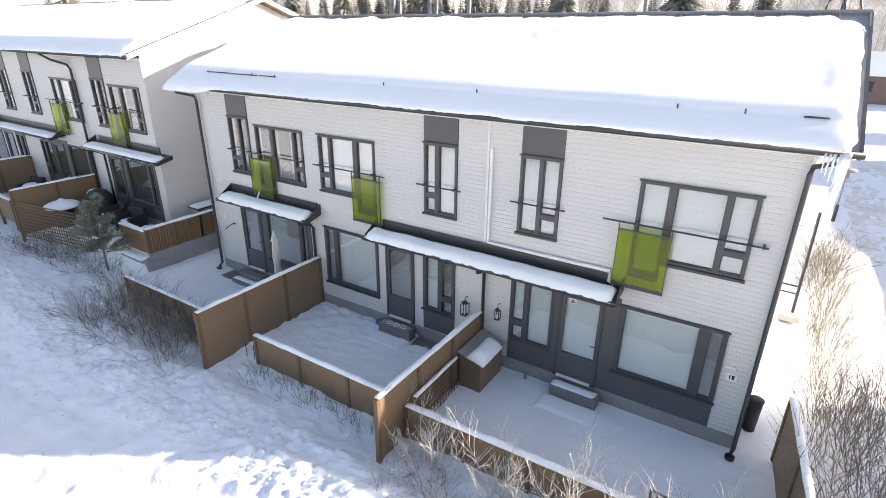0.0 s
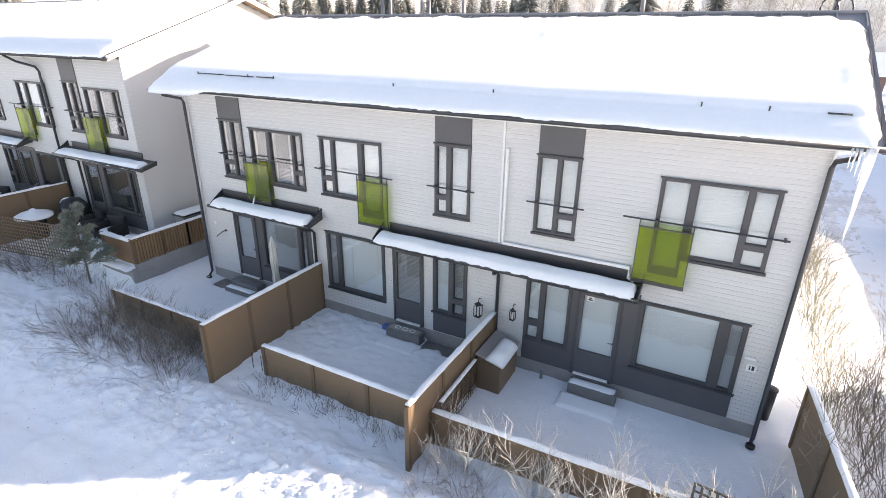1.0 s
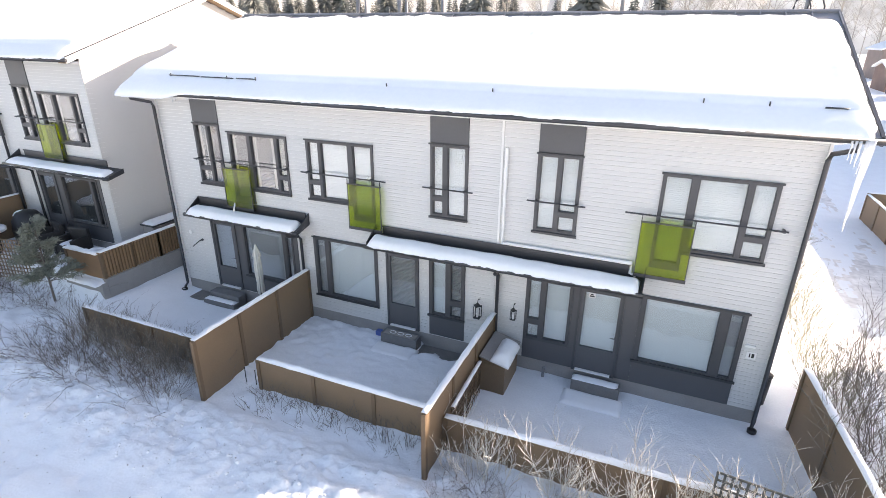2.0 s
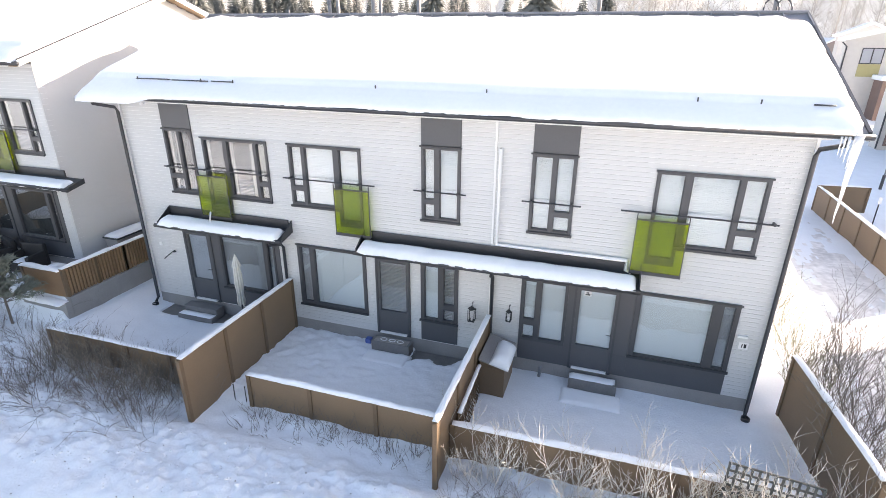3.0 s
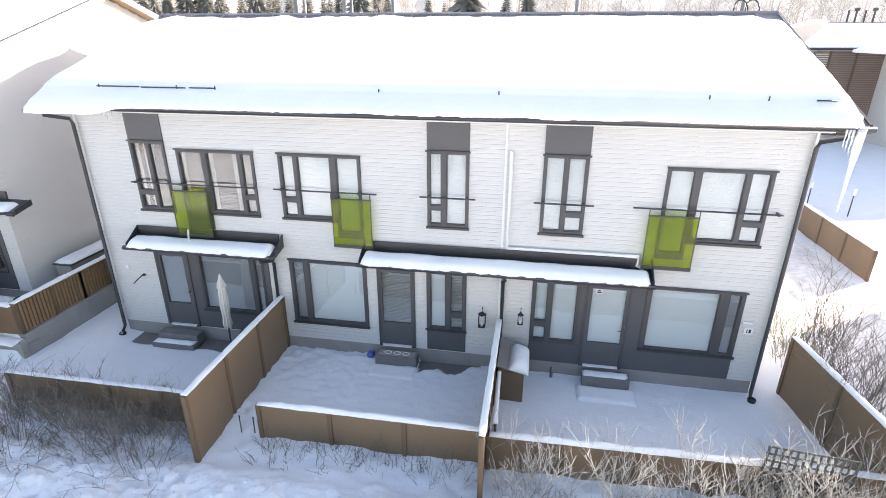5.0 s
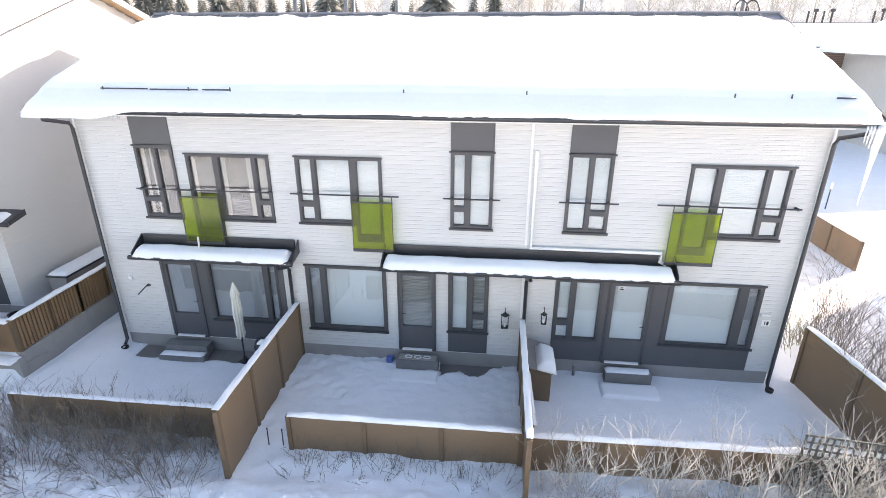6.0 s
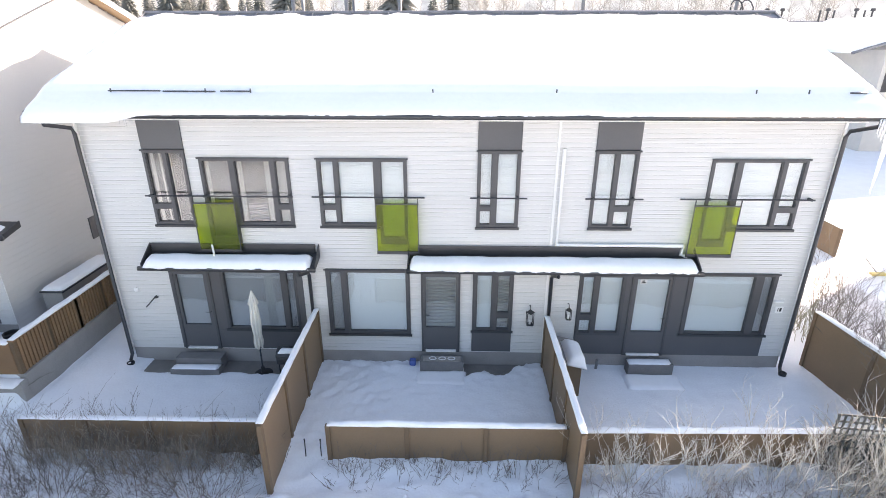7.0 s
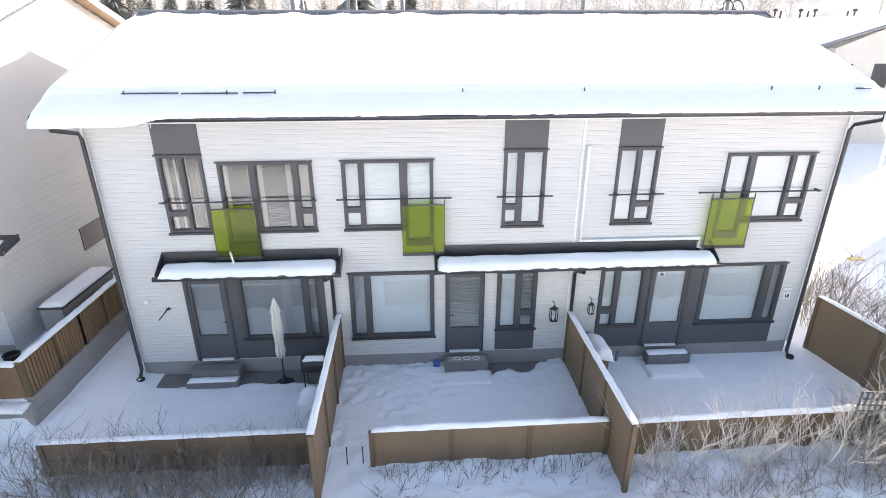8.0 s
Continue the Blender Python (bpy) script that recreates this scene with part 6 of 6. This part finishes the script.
def birch(seed, tall):
    rnd_s = random.Random(seed)
    t = thing("bare_tree", "bare birch in the woods, paled to stand for haze", "birch", "far trees", at=(0, 0, 0))
    part("trunk", tube(bmesh.new(), [(0, 0, -0.5), (0.1, 0, tall * 0.5), (0, 0.1, tall)], 0.13, 6, 0.15), HAZED_WOOD, t)
    bm = bmesh.new()
    for k in range(34):
        h = tall * rnd_s.uniform(0.25, 0.95)
        a = rnd_s.uniform(0, 2 * math.pi)
        ln = tall * 0.2 * (1.15 - h / tall) * rnd_s.uniform(0.6, 1.2) + 0.4
        p = Vector((0, 0, h))
        q = p + Vector((ln * math.cos(a), ln * math.sin(a), ln * rnd_s.uniform(0.6, 1.4)))
        tube(bm, [p, p.lerp(q, 0.5), q], 0.04, 3, 0.3)
        for _ in range(7):
            s = p.lerp(q, rnd_s.uniform(0.25, 1.0))
            e = s + Vector((rnd_s.uniform(-0.8, 0.8), rnd_s.uniform(-0.8, 0.8), rnd_s.uniform(-0.1, 1.0)))
            tube(bm, [s, e], 0.022, 3, 0.4)
    part("crown", bm, HAZED_WOOD, t)
    return t


rnd = random.Random(11)
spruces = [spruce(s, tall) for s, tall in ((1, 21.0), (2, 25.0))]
birches = [birch(s, tall) for s, tall in ((3, 18.0), (4, 22.0))]
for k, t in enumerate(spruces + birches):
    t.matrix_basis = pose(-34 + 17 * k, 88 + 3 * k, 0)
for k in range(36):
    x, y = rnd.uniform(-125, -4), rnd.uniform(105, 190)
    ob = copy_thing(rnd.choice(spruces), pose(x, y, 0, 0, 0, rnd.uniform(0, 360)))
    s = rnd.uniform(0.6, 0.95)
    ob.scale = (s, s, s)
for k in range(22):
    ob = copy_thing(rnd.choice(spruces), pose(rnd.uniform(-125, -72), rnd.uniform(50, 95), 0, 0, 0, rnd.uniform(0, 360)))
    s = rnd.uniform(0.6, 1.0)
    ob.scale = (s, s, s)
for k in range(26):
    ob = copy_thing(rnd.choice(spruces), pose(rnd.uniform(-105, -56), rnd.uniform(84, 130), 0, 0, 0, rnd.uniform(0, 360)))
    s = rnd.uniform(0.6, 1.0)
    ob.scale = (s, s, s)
for k in range(190):
    x, y = rnd.uniform(-150, 120), rnd.uniform(120, 240)
    ob = copy_thing(rnd.choice(birches), pose(x, y, 0, 0, 0, rnd.uniform(0, 360)))
    s = rnd.uniform(0.8, 1.4)
    ob.scale = (s, s, s)

# wooded rise at the horizon, its haze painted as pale colour and glow
HAZE = bpy.data.materials.new("hazy_distance")
HAZE.use_nodes = True
hn, hl = HAZE.node_tree.nodes, HAZE.node_tree.links
hb = hn["Principled BSDF"]
nz = hn.new("ShaderNodeTexNoise")
nz.inputs["Scale"].default_value, nz.inputs["Detail"].default_value = 0.06, 6
hg = hn.new("ShaderNodeNewGeometry")
hl.new(hg.outputs["Position"], nz.inputs["Vector"])
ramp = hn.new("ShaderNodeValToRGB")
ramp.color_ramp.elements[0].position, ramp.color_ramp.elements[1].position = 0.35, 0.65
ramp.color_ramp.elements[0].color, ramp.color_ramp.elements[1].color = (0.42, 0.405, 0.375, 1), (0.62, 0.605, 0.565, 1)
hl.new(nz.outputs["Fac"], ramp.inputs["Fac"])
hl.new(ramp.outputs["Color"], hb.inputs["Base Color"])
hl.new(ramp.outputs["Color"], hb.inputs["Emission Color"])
# emission grows towards the east, standing for haze lit by the low sun
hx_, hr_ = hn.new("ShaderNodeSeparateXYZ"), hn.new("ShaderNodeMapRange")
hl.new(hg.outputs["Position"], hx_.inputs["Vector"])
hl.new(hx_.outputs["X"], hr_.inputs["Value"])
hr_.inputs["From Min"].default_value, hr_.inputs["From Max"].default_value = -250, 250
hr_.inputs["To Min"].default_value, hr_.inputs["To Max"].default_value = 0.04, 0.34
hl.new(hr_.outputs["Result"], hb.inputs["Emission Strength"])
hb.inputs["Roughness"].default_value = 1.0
hv, hf = [], []
cols = 160
for k in range(cols + 1):
    a = radians(20 + 150 * k / cols)
    for r, z in ((330, -1), (380, 26), (480, 60)):
        top = z + (14 * noise.noise((k * 0.12, z, 1)) + 3 * noise.noise((k * 0.9, z, 2)) if z > 0 else 0)
        hv.append((-5 + r * math.cos(a), r * math.sin(a), top))
for k in range(cols):
    for j in range(2):
        hf.append((k * 3 + j, (k + 1) * 3 + j, (k + 1) * 3 + j + 1, k * 3 + j + 1))
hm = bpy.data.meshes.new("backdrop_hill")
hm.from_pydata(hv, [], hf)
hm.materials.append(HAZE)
tagged(new("backdrop_hill", hm), "wooded rise on the horizon, haze painted as pale glow", "distant woods", "", "structure")

# ---- facade boards ----
PITCH, Z0 = 0.0965, 0.335
unit = bmesh.new()
H_B = PITCH - 0.011
BOARD = [(0.0, 0.0), (0.0, H_B * 0.48), (0.0016, H_B * 0.50), (0.0016, H_B * 0.52), (0.0, H_B * 0.54), (0.001, H_B), (0.012, H_B), (0.012, 0.0)]


def board(bm, a, b, y, z):
    """One length of grooved cladding board."""
    e0, e1 = [bm.verts.new((a, y + p, z + q)) for p, q in BOARD], [bm.verts.new((b, y + p, z + q)) for p, q in BOARD]
    for k in range(len(BOARD)):
        q = (k + 1) % len(BOARD)
        bm.faces.new((e0[k], e1[k], e1[q], e0[q]))
    bm.faces.new(e0)
    bm.faces.new(e1[::-1])


board(unit, 0, 1, 0, 0)
bmesh.ops.recalc_face_normals(unit, faces=unit.faces)
unit_me = bpy.data.meshes.new("siding_board")
unit.to_mesh(unit_me)
unit.free()
unit_me.materials.append(SIDING)


def board_rows(x0, x1, z0, z1, holes):
    z = z0
    while z + PITCH <= z1 + 0.02:
        at = x0
        for h in sorted(h for h in holes if h[2] - 0.03 < z + PITCH / 2 < h[3] + 0.02):
            if h[0] - at > 0.05:
                yield at, h[0] - 0.004, z
            at = max(at, h[1] + 0.004)
        if x1 - at > 0.05:
            yield at, x1, z
        z += PITCH


skin = new("siding")
skin.parent = house
skin.matrix_parent_inverse = house.matrix_basis.inverted()
tagged(skin, "white horizontal cladding boards")
for x_a in (XL - 0.02, XR - 0.03):
    part("corner_trim", boxes([(x_a, x_a + 0.05, F - 0.03, F + 0.03, 0.33, 5.98)]), WHITE, house, "white corner board")
strip = (-5.33, -5.28, 0.3, 6.1)
rest = bmesh.new()
made = 0
for a, b, z in board_rows(XL + 0.032, XR - 0.032, Z0, 5.97, holes + [strip]):
    if made < 300 and b > -13.2:
        ob = new("siding_board", unit_me)
        ob.parent = skin
        ob.location, ob.scale = (a, F + 0.002, z), (b - a, 1, 1)
        made += 1
    else:
        board(rest, a, b, F + 0.002, z)
bmesh.ops.recalc_face_normals(rest, faces=rest.faces)
tagged(part("cladding", rest, SIDING, house, "white horizontal cladding boards"), kind="stuff")
far = [(a, b, FN + 0.002, FN + 0.012, z, z + PITCH - 0.0075) for a, b, z in board_rows(X2, XN - 0.03, 1.035, 6.7, holes2)]
tagged(part("cladding", boxes(far), SIDING, house2, "white horizontal cladding boards"), kind="stuff")
# end wall of the next house
gab = []
z = 0.75
while z < 8.4:
    y_lo = FN if z < 6.72 else 14.85 - (8.52 - z) / 1.8 * 4.7
    y_hi = 19.8 if z < 6.72 else 14.85 + (8.52 - z) / 1.8 * 4.7
    gab.append((XN + 0.002, XN + 0.007, y_lo, y_hi, z, z + 0.139))
    z += 0.145
tagged(part("end_cladding", boxes(gab), SIDING, house2, "white horizontal cladding boards on the end wall"), kind="stuff")
gab = []
z = 0.335
while z < 7.7:
    y_lo = F if z < 5.95 else 14.52 - (7.82 - z) / 1.8 * 4.5
    y_hi = 18.9 if z < 5.95 else 14.52 + (7.82 - z) / 1.8 * 4.5
    for x_a, x_b in ((XR + 0.002, XR + 0.02), (XL - 0.02, XL - 0.002)):
        gab.append((x_a, x_b, y_lo + 0.035, y_hi, z, z + PITCH - 0.009))
    z += PITCH
tagged(part("end_cladding", boxes(gab), SIDING, house, "white horizontal cladding boards on the end walls"), kind="stuff")
